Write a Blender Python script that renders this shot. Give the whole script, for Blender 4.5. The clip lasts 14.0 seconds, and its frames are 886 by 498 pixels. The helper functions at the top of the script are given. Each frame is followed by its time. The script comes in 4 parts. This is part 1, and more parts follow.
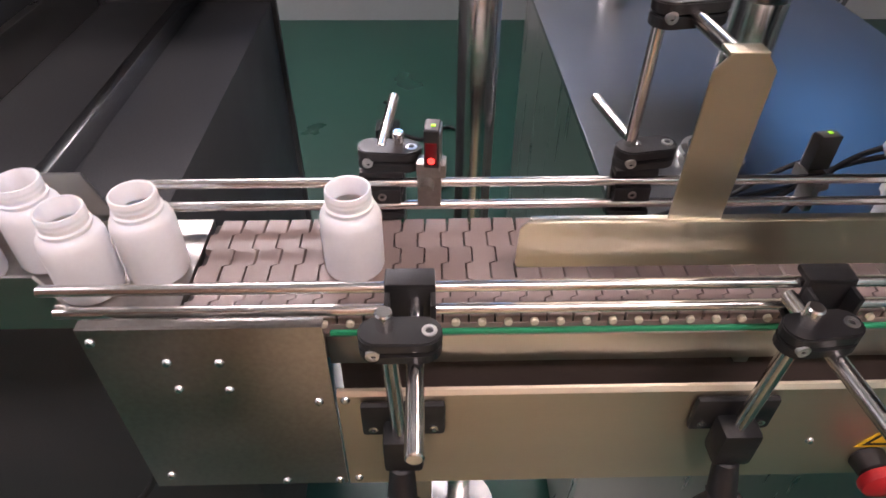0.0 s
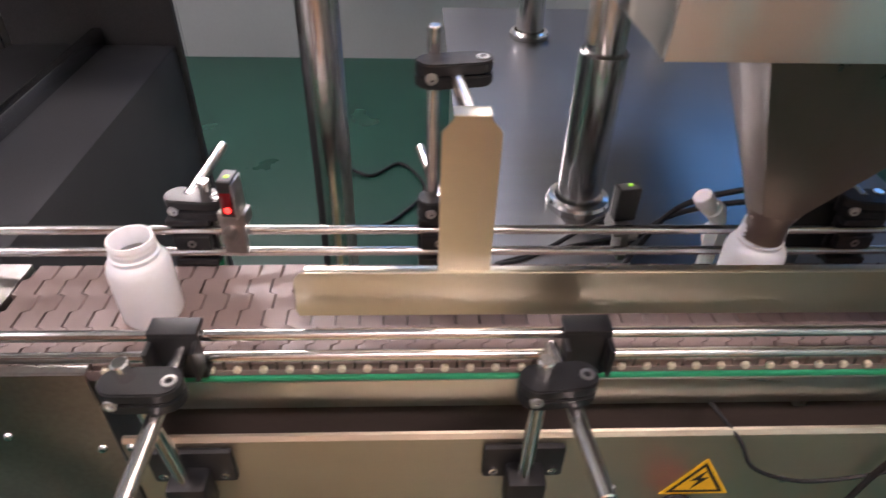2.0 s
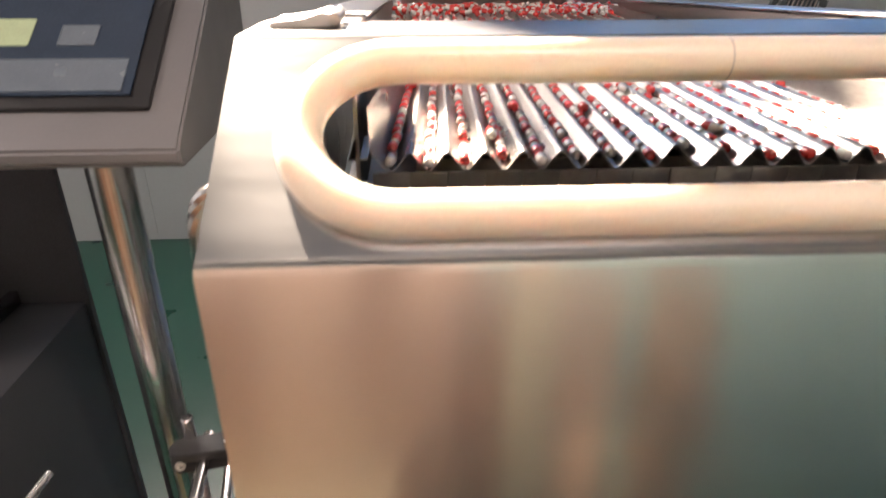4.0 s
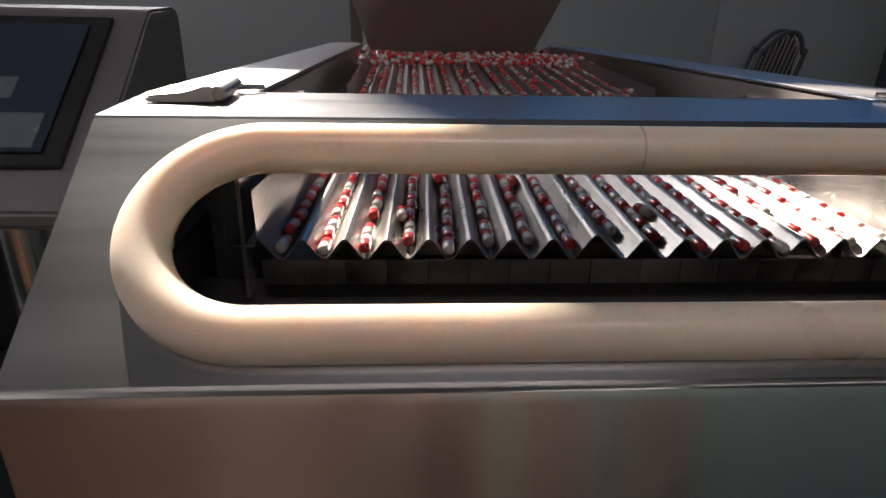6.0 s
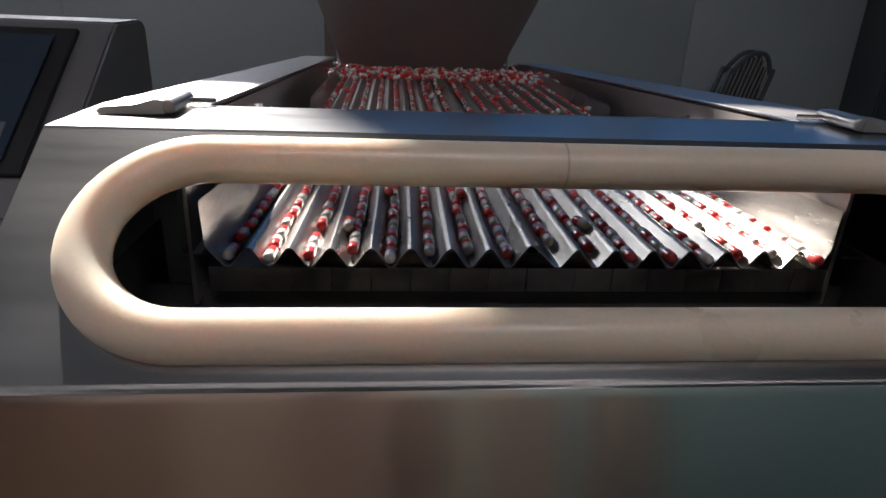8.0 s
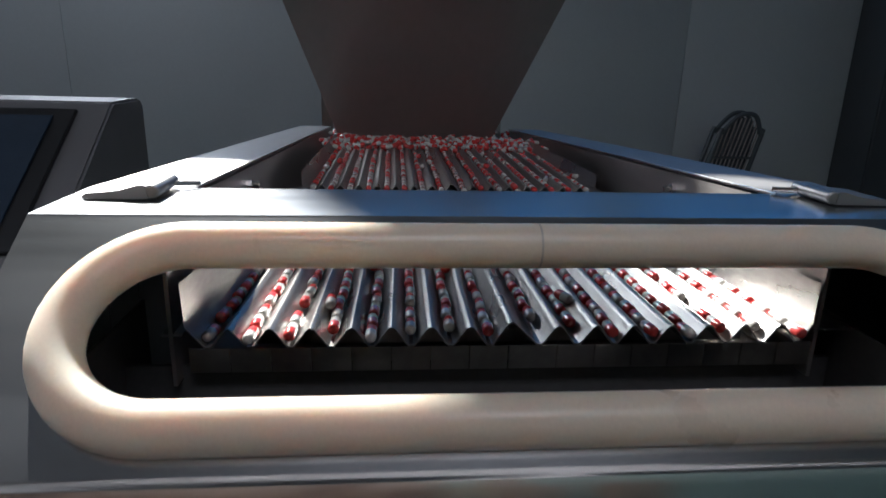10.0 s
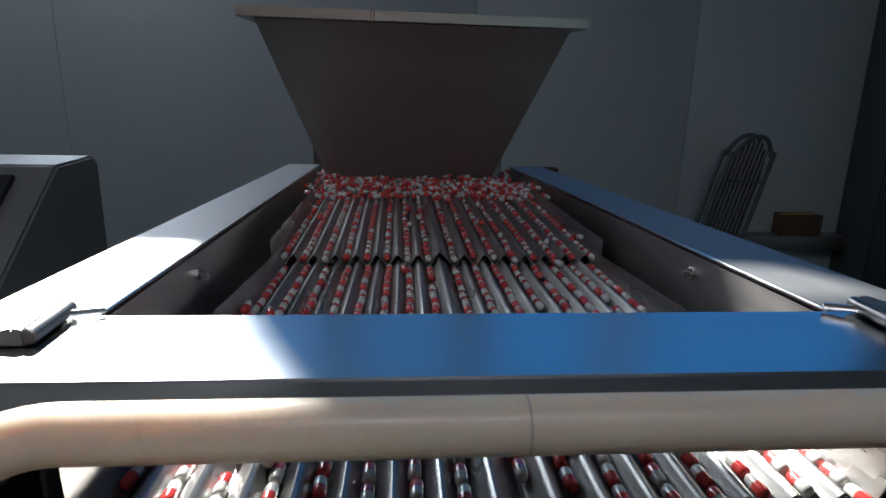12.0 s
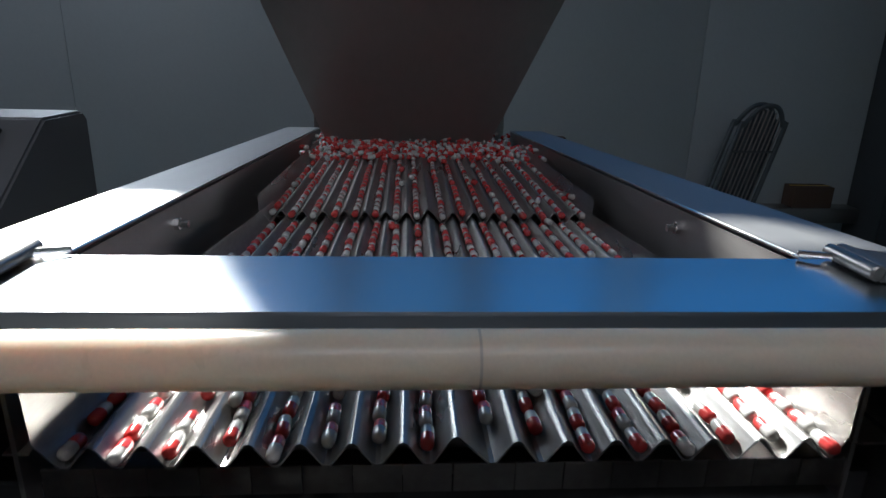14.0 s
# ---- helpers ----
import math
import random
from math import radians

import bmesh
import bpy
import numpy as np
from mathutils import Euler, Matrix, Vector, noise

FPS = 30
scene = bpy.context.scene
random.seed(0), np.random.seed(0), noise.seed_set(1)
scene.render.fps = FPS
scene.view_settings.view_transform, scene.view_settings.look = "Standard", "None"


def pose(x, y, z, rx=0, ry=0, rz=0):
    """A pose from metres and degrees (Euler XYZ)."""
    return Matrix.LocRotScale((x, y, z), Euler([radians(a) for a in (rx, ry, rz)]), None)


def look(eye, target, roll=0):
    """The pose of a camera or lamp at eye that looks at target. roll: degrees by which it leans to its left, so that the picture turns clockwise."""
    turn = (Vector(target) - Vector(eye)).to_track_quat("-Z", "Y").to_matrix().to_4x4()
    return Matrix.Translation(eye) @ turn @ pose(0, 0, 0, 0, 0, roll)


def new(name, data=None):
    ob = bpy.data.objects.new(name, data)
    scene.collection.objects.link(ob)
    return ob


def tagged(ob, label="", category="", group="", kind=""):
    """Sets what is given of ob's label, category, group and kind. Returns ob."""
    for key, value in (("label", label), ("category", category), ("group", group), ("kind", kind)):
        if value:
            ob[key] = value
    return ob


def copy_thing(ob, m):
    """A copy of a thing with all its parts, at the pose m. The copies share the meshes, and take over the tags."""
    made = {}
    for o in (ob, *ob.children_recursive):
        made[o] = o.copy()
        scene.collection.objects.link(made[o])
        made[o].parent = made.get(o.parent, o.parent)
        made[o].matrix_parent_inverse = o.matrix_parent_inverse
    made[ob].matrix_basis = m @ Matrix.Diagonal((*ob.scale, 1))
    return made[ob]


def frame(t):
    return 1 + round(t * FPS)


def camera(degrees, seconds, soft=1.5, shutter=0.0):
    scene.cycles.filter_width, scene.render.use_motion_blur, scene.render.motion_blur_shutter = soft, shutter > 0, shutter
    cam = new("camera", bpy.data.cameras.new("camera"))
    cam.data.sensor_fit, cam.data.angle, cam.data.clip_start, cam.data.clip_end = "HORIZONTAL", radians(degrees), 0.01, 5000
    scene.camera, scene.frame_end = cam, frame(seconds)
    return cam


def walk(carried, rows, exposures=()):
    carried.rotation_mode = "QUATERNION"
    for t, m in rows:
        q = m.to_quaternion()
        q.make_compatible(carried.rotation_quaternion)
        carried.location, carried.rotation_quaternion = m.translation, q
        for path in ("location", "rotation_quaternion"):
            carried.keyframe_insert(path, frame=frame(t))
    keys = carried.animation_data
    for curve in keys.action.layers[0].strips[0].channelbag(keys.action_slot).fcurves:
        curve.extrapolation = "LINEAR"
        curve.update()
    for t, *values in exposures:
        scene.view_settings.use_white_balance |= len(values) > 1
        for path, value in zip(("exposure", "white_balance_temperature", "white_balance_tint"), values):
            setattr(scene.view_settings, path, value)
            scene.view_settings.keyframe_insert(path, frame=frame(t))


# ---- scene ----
cam = camera(69.9, 14.0, shutter=0.5)

PATH = [
    (0, (-0.002, 0.01, 1.38), (0.048, 1.524, 0.074), 0.6),
    (0.5, (-0.004, 0.018, 1.389), (0.126, 1.545, 0.104), 0.7),
    (1, (0.007, 0.013, 1.39), (0.226, 1.537, 0.112), 2.2),
    (1.5, (0.08, 0.01, 1.396), (0.216, 1.564, 0.144), 2.8),
    (2, (0.169, 0.004, 1.402), (0.251, 1.581, 0.175), 1.7),
    (2.5, (0.231, -0.006, 1.43), (0.363, 1.623, 0.277), 2.6),
    (3, (0.277, -0.022, 1.489), (0.469, 1.684, 0.463), 3.1),
    (3.5, (0.333, -0.018, 1.564), (0.496, 1.763, 0.668), 1.4),
    (3.7, (0.362, -0.005, 1.596), (0.504, 1.796, 0.738), 1.2),
    (3.9, (0.387, 0.022, 1.62), (0.484, 1.823, 0.755), 0.8),
    (4, (0.395, 0.029, 1.631), (0.489, 1.827, 0.76), 0.0),
    (4.1, (0.406, 0.039, 1.638), (0.49, 1.846, 0.785), -0.4),
    (6.5, (0.464, 0.081, 1.651), (0.621, 1.917, 0.874), 3.0),
    (7, (0.474, 0.072, 1.651), (0.666, 1.907, 0.878), 4.5),
    (7.5, (0.479, 0.065, 1.654), (0.657, 1.905, 0.891), 2.5),
    (9.8, (0.494, 0.057, 1.666), (0.688, 1.958, 1.076), 2.6),
    (10, (0.496, 0.062, 1.67), (0.671, 1.972, 1.102), 1.6),
    (10.5, (0.506, 0.085, 1.683), (0.665, 2.002, 1.137), 1.5),
    (11, (0.515, 0.112, 1.695), (0.677, 2.039, 1.185), 1.1),
    (11.5, (0.518, 0.145, 1.711), (0.684, 2.069, 1.188), 0.9),
    (12, (0.526, 0.169, 1.714), (0.681, 2.092, 1.186), 1.3),
    (12.5, (0.528, 0.188, 1.726), (0.673, 2.103, 1.167), 1.1),
    (13, (0.53, 0.183, 1.728), (0.682, 2.093, 1.153), 0.8),
    (13.5, (0.542, 0.185, 1.709), (0.683, 2.084, 1.1), 1.7),
    (14, (0.551, 0.166, 1.697), (0.675, 2.066, 1.085), 1.5),
]
walk(cam, [(t, look(eye, target, roll)) for t, eye, target, roll in PATH], [(0, 3.72, 6500, 26), (2, 3.77, 6500, 25), (2.8, 4.45, 6400, 20), (3.6, 4.08, 6900, 20), (4.2, 3.47, 7000, 20), (6.3, 1.62, 6000, 16), (7.7, 1.58, 5800, 14), (10, 1.58, 5300, 9), (11.5, 1.46, 5200, 6), (14, 1.35, 5150, 6)])

# ---- world, lamps ----
world = bpy.data.worlds.new("world")
scene.world = world
world.use_nodes = True
world.node_tree.nodes["Background"].inputs[0].default_value = (0.55, 0.65, 0.8, 1)
world.node_tree.nodes["Background"].inputs[1].default_value = 0.003


def area(name, eye, target, sx, sy, watts, color):
    data = bpy.data.lights.new(name, "AREA")
    data.shape, data.size, data.size_y, data.energy, data.color = "RECTANGLE", sx, sy, watts, color
    ob = new(name, data)
    ob.matrix_world = look(eye, target)
    return ob


# two unseen ceiling lamps, added as fill light
area("ceiling_fill_lamp", (-2.4, 0.2, 3.72), (-2.4, 0.2, 0), 1.2, 0.5, 3.4, (1.0, 0.93, 0.92))
area("ceiling_fill_lamp", (0.8, -1.1, 3.72), (0.8, -1.1, 0), 1.6, 0.5, 6.3, (1.0, 0.88, 0.82))
# unseen area lamp, added to strengthen the light of the bright window
area("window_fill_lamp", (-0.985, 3.55, 3.1), (0.1, 0.4, 1.0), 0.85, 1.0, 8, (1.0, 0.95, 0.9))

# low sun, let in by two openings added high in the wall
SUN_TO = Vector((0.44, -1.0, -0.85))
sun = bpy.data.lights.new("sun", "SUN")
sun.energy, sun.color, sun.angle = 8.0, (1.0, 0.87, 0.69), radians(0.6)
sun_ob = new("sun", sun)
sun_ob.matrix_world = look(tuple(-8 * SUN_TO), (0, 0, 0))

# ---- materials ----


def nodes_of(m):
    m.use_nodes = True
    t = m.node_tree
    return t, t.nodes["Principled BSDF"]


def mat(name, color, rough=0.5, metal=0.0, vary=0.12, scale=30.0, stretch=(1, 1, 1), bump=0.0, fine=400.0, rvary=0.1, coat=0.0, per_object=0.0, trans=0.0, emit=0.0, sss=0.0, deep=0.3, spec=0.5, aniso=0.0):
    m = bpy.data.materials.new(name)
    t, b = nodes_of(m)
    N = t.nodes.new
    L = t.links.new
    co = N("ShaderNodeTexCoord")
    mp = N("ShaderNodeMapping")
    mp.inputs["Scale"].default_value = stretch
    L(co.outputs["Object"], mp.inputs["Vector"])
    big = N("ShaderNodeTexNoise")
    big.inputs["Scale"].default_value = scale
    big.inputs["Detail"].default_value = 5
    L(mp.outputs[0], big.inputs["Vector"])
    small = N("ShaderNodeTexNoise")
    small.inputs["Scale"].default_value = fine
    small.inputs["Detail"].default_value = 3
    L(mp.outputs[0], small.inputs["Vector"])
    add = N("ShaderNodeMath")
    add.operation = "ADD"
    L(big.outputs["Fac"], add.inputs[0])
    L(small.outputs["Fac"], add.inputs[1])
    src = add.outputs[0]
    if per_object:
        info = N("ShaderNodeObjectInfo")
        mul = N("ShaderNodeMath")
        mul.operation = "MULTIPLY_ADD"
        mul.inputs[1].default_value = per_object
        L(info.outputs["Random"], mul.inputs[0])
        L(src, mul.inputs[2])
        src = mul.outputs[0]
    rng = N("ShaderNodeMapRange")
    rng.inputs["From Min"].default_value = 0.6
    rng.inputs["From Max"].default_value = 1.4 + per_object
    rng.inputs["To Min"].default_value = 1 - vary
    rng.inputs["To Max"].default_value = 1 + vary
    L(src, rng.inputs["Value"])
    mix = N("ShaderNodeMix")
    mix.data_type = "RGBA"
    mix.blend_type = "MULTIPLY"
    mix.inputs["Factor"].default_value = 1
    mix.inputs["A"].default_value = (*color, 1)
    L(rng.outputs[0], mix.inputs["B"])
    L(mix.outputs["Result"], b.inputs["Base Color"])
    rr = N("ShaderNodeMapRange")
    rr.inputs["From Min"].default_value = 0.3
    rr.inputs["From Max"].default_value = 0.7
    rr.inputs["To Min"].default_value = max(0.02, rough - rvary)
    rr.inputs["To Max"].default_value = min(1, rough + rvary)
    L(big.outputs["Fac"], rr.inputs["Value"])
    L(rr.outputs[0], b.inputs["Roughness"])
    b.inputs["Metallic"].default_value = metal
    b.inputs["Coat Weight"].default_value = coat
    b.inputs["Specular IOR Level"].default_value = spec
    if aniso:
        tg = N("ShaderNodeTangent")
        tg.direction_type, tg.axis = "RADIAL", "Z"
        L(tg.outputs[0], b.inputs["Tangent"])
        b.inputs["Anisotropic"].default_value = aniso
        b.inputs["Anisotropic Rotation"].default_value = 0.25
    b.inputs["Transmission Weight"].default_value = trans
    if sss:
        b.inputs["Subsurface Weight"].default_value = sss
        b.inputs["Subsurface Radius"].default_value = (0.02, 0.015, 0.012)
        b.inputs["Subsurface Scale"].default_value = deep
    if emit:
        b.inputs["Emission Color"].default_value = (*color, 1)
        b.inputs["Emission Strength"].default_value = emit
    if bump:
        bp = N("ShaderNodeBump")
        bp.inputs["Strength"].default_value = bump
        bp.inputs["Distance"].default_value = 0.001
        L(small.outputs["Fac"], bp.inputs["Height"])
        L(bp.outputs[0], b.inputs["Normal"])
    return m


STEEL = mat("brushed_steel", (0.55, 0.54, 0.52), 0.3, 1, 0.05, 4, (12, 12, 1), 0.05, 220, 0.04)
STEEL_H = mat("brushed_steel_lengthwise", (0.58, 0.565, 0.54), 0.31, 1, 0.05, 3, (1, 14, 14), 0.06, 220, 0.04)
STEEL_V = mat("brushed_steel_panel", (0.66, 0.64, 0.61), 0.2, 1, 0.025, 2, (14, 14, 0.5), 0.0, 60, 0.003, aniso=0.96)
STEEL_TOP = mat("satin_steel_cover", (0.52, 0.53, 0.54), 0.23, 1, 0.03, 3, (1, 12, 12), 0.05, 220, 0.03)
STEEL_DARK = mat("darker_steel", (0.36, 0.34, 0.32), 0.38, 1, 0.15, 12, (1, 1, 1), 0.08, 200)
SIDE_BOX = mat("satin_side_box_steel", (0.76, 0.67, 0.55), 0.42, 1, 0.05, 3, (1, 14, 14), 0.04, 220, 0.04)
# dark brown base colour puts the shade of the side recess into the rail
SLOT_BROWN = mat("recess_shade_brown", (0.09, 0.068, 0.058), 0.5, 0, 0.15, 10, (1, 6, 6), 0.05, 150)
STRIP = mat("dull_side_strip_steel", (0.36, 0.35, 0.34), 0.5, 1, 0.06, 3, (12, 1, 12), 0.03, 220, 0.03)
HOPPER = mat("dull_hopper_steel", (0.5, 0.485, 0.465), 0.55, 1, 0.1, 6, (10, 10, 1), 0.05, 200, 0.05)
INNER_STEEL = mat("dull_trough_wall_steel", (0.46, 0.43, 0.41), 0.5, 1, 0.1, 10, (12, 1, 12), 0.04, 200, 0.05)
PLATE = mat("dull_satin_plate", (0.25, 0.255, 0.265), 0.36, 1, 0.05, 3, (1, 12, 12), 0.03, 220, 0.015)
# near-black base colour stands for the shade inside the slot
INNER = mat("slot_shade_sheet", (0.07, 0.069, 0.068), 0.6, 0, 0.2, 12, bump=0.05, fine=150)
TRAY = mat("dusty_trough_steel", (0.33, 0.315, 0.295), 0.34, 0.75, 0.18, 25, (1, 0.3, 1), 0.12, 300, 0.1)
BOLT = mat("zinc_bolt_steel", (0.75, 0.74, 0.72), 0.4, 1, 0.05, 40)
CHROME = mat("polished_rod_steel", (0.78, 0.76, 0.74), 0.2, 1, 0.06, 20, (1, 1, 1), 0.03, 300, 0.06)
# a brown reflection and yellow light are tinted into the two funnel steels
FUNNEL = mat("brown_reflection_steel", (0.24, 0.2, 0.18), 0.36, 1, 0.12, 5, (12, 12, 1), 0.06, 200)
FUNNEL_B = mat("yellow_light_steel", (0.42, 0.37, 0.2), 0.36, 1, 0.12, 5, (12, 12, 1), 0.06, 200)
GOLD = mat("satin_guide_steel", (0.62, 0.575, 0.47), 0.3, 1, 0.03, 4, (1, 8, 8), 0.0, 220, 0.02)
BLACK = mat("black_nylon", (0.014, 0.014, 0.015), 0.42, 0, 0.3, 60, bump=0.15, fine=900)
RUBBER = mat("black_cable_rubber", (0.012, 0.012, 0.013), 0.55)
BELT = mat("brown_belt_plastic", (0.23, 0.172, 0.158), 0.45, 0, 0.15, 40, bump=0.2, fine=700, per_object=0.5)
BELT_LOW = mat("belt_gap_dark", (0.03, 0.022, 0.02), 0.7)
CREAM = mat("cream_pin_plastic", (0.66, 0.6, 0.48), 0.4)
GREEN = mat("green_wear_strip", (0.02, 0.33, 0.16), 0.4, 0, 0.12, 20)
HDPE = mat("white_bottle_plastic", (0.83, 0.84, 0.87), 0.42, 0, 0.03, 20, bump=0.05, fine=300, sss=0.25)
SILICONE = mat("ivory_silicone_tube", (0.68, 0.6, 0.49), 0.36, 0, 0.06, 18, bump=0.08, fine=500, sss=0.9, deep=0.9)
SEAM = mat("grey_joint_glue", (0.45, 0.41, 0.36), 0.6)
RED = mat("red_capsule_shell", (0.5, 0.045, 0.04), 0.2, 0, 0.25, 50, coat=0.4, per_object=0.6)
WHITE = mat("white_capsule_shell", (0.52, 0.5, 0.47), 0.2, 0, 0.12, 50, coat=0.4, per_object=0.4)
FLOOR = mat("green_epoxy_floor", (0.01, 0.058, 0.042), 0.3, 0, 0.06, 3, bump=0.02, fine=60, rvary=0.03)
WALL = mat("grey_wall_panel", (0.52, 0.55, 0.56), 0.45, 0, 0.04, 2, bump=0.03, fine=80)
WALL_PEACH = mat("warm_painted_wall", (0.78, 0.58, 0.44), 0.6, 0, 0.06, 2)
WALL_DARK = mat("brown_painted_wall", (0.2, 0.11, 0.07), 0.6, 0, 0.06, 2)
DADO_GREEN = mat("deep_green_wall", (0.07, 0.15, 0.11), 0.6, 0, 0.06, 2)
RACK_FILM = mat("grey_wrap_film", (0.1, 0.115, 0.12), 0.4, 0, 0.15, 10)
WALL_GREEN = mat("pale_green_wall", (0.55, 0.68, 0.6), 0.6, 0, 0.06, 2)
CEIL = mat("grey_ceiling_tile", (0.32, 0.32, 0.31), 0.8, 0, 0.04, 3)
DARKGLASS = mat("smoked_cabinet_panel", (0.06, 0.063, 0.068), 0.42, 0, 0.2, 5, spec=0.15)
GREYPAINT = mat("grey_enamel", (0.14, 0.14, 0.145), 0.42, 0, 0.06, 10, bump=0.05)
# dark tone of the upright that stands for the dark wall corner
UPRIGHT_DARK = mat("dark_corner_tone", (0.05, 0.055, 0.06), 0.5, 0, 0.1, 3, bump=0.03)
SCREEN = mat("dark_display_glass", (0.03, 0.045, 0.07), 0.12)
LCD = mat("lcd_grey_picture", (0.1, 0.12, 0.14), 0.2, emit=0.025)
LCD_KEY = mat("lcd_pale_key", (0.3, 0.36, 0.22), 0.2, emit=0.03)
YELLOW = mat("yellow_sticker", (0.85, 0.52, 0.02), 0.45)
INK = mat("black_print", (0.01, 0.01, 0.01), 0.5)
REDKNOB = mat("red_knob_plastic", (0.45, 0.02, 0.025), 0.35)
LED_RED = mat("red_led", (1.0, 0.03, 0.02), 0.3, emit=0.4)
LED_GREEN = mat("green_led", (0.4, 0.9, 0.05), 0.3, emit=0.05)
REDLENS = mat("dark_red_lens", (0.12, 0.006, 0.008), 0.1)
CARTON_RED = mat("reddish_carton", (0.58, 0.36, 0.23), 0.75, 0, 0.1, 4)
CARTON_DARK = mat("dark_brown_crate", (0.4, 0.22, 0.13), 0.7, 0, 0.2, 8)
CARTON = mat("tan_carton", (0.62, 0.4, 0.26), 0.75, 0, 0.08, 3)
CARTON_PALE = mat("pale_carton", (0.62, 0.52, 0.33), 0.75, 0, 0.08, 3)
CARD = mat("brown_cardboard", (0.1, 0.06, 0.04), 0.8)
SKY_BLUE = mat("blue_window_sky", (0.11, 0.35, 0.76), 0.4, emit=0.27)
SKY_PALE = mat("hazy_window_sky", (0.13, 0.37, 0.74), 0.4, emit=0.22)
# glow of two narrow panes, added for pale bands mirrored in the strip
SKY_HAZE = mat("pale_band_glow", (0.42, 0.58, 0.74), 0.4, emit=0.42)
SKY_MIST = mat("soft_band_glow", (0.24, 0.45, 0.74), 0.4, emit=0.34)
SKY_WHITE = mat("bright_window_sky", (1.0, 0.95, 0.86), 0.4, emit=1.35)
LAMP_ON = mat("lit_diffuser", (1.0, 0.93, 0.84), 0.5, emit=0.22)
FILM = mat("clear_wrap_film", (0.1, 0.11, 0.12), 0.25, 0, 0.3, 30, (1, 1, 0.1), bump=0.4, fine=60)

# ---- mesh helpers ----


def finish(bm, name, material, smooth=True):
    bmesh.ops.recalc_face_normals(bm, faces=bm.faces)
    me = bpy.data.meshes.new(name)
    bm.to_mesh(me)
    bm.free()
    for m in material if isinstance(material, (list, tuple)) else [material]:
        me.materials.append(m)
    if smooth:
        for p in me.polygons:
            p.use_smooth = True
        me.set_sharp_from_angle(angle=radians(35))
    return me


def thing(name, label, category, at=(0, 0, 0), group="", kind=""):
    ob = new(name)
    ob.location = at
    ob.empty_display_size = 0.05
    return tagged(ob, label, category, group, kind)


def part(name, bm, material, parent, label="", smooth=True):
    ob = new(name, finish(bm, name, material, smooth))
    if parent is not None:
        ob.parent = parent
        if parent.parent is None:
            ob.matrix_parent_inverse = Matrix.Translation(-Vector(parent.location))
    if label:
        ob["label"] = label
    return ob


def single(name, bm, material, label, category, group="", kind="", smooth=True):
    return tagged(part(name, bm, material, None, "", smooth), label, category, group, kind)


def box(bm, lo, hi, bevel=0.0, m=None, seg=2):
    geo = bmesh.ops.create_cube(bm, size=1)
    vs = geo["verts"]
    for v in vs:
        v.co = Vector([lo[i] + (v.co[i] + 0.5) * (hi[i] - lo[i]) for i in range(3)])
    if bevel:
        es = list({e for v in vs for e in v.link_edges})
        out = bmesh.ops.bevel(bm, geom=es, offset=bevel, segments=seg, affect="EDGES", profile=0.6)
        vs = list({v for f in out["faces"] for v in f.verts} | {v for v in vs if v.is_valid})
    if m is not None:
        bmesh.ops.transform(bm, matrix=m, verts=[v for v in vs if v.is_valid])
    return bm


def cyl(bm, a, b, r, r2=None, seg=20, bevel=0.0):
    a, b = Vector(a), Vector(b)
    d = b - a
    q = d.to_track_quat("Z", "Y").to_matrix().to_4x4()
    r2 = r if r2 is None else r2
    prof = [(r, 0), (r2, d.length)]
    if bevel:
        prof = [(r - bevel, 0), (r, bevel), (r2, d.length - bevel), (r2 - bevel, d.length)]
    return lathe(bm, prof, Matrix.Translation(a) @ q, seg, True)


def lathe(bm, prof, m, seg=24, caps=True):
    rings = []
    for r, z in prof:
        rings.append([bm.verts.new(m @ Vector((r * math.cos(2 * math.pi * i / seg), r * math.sin(2 * math.pi * i / seg), z))) for i in range(seg)])
    for p, q in zip(rings, rings[1:]):
        for i in range(seg):
            bm.faces.new((p[i], p[(i + 1) % seg], q[(i + 1) % seg], q[i]))
    if caps:
        bm.faces.new(rings[0][::-1])
        bm.faces.new(rings[-1])
    return bm


def prism(bm, poly, d, bevel=0.0):
    """A flat outline of 3D points, given the depth vector d."""
    d = Vector(d)
    a = [bm.verts.new(Vector(p)) for p in poly]
    b = [bm.verts.new(Vector(p) + d) for p in poly]
    n = len(a)
    fs = [bm.faces.new(a[::-1]), bm.faces.new(b)]
    for i in range(n):
        fs.append(bm.faces.new((a[i], a[(i + 1) % n], b[(i + 1) % n], b[i])))
    if bevel:
        bmesh.ops.recalc_face_normals(bm, faces=fs)
        es = list({e for f in fs for e in f.edges})
        bmesh.ops.bevel(bm, geom=es, offset=bevel, segments=2, affect="EDGES")
    return bm


def sweep(bm, pts, r, seg=12, closed=False):
    pts = [Vector(p) for p in pts]
    n = len(pts)
    rings = []
    up = Vector((0.123, 0.3, 0.95)).normalized()
    for i, p in enumerate(pts):
        if closed:
            t = (pts[(i + 1) % n] - pts[i - 1]).normalized()
        else:
            t = (pts[min(i + 1, n - 1)] - pts[max(i - 1, 0)]).normalized()
        s = t.cross(up).normalized()
        u = s.cross(t).normalized()
        rings.append([bm.verts.new(p + r * (s * math.cos(2 * math.pi * k / seg) + u * math.sin(2 * math.pi * k / seg))) for k in range(seg)])
    for i in range(n if closed else n - 1):
        p, q = rings[i], rings[(i + 1) % n]
        for k in range(seg):
            bm.faces.new((p[k], p[(k + 1) % seg], q[(k + 1) % seg], q[k]))
    if not closed:
        bm.faces.new(rings[0][::-1])
        bm.faces.new(rings[-1])
    return bm


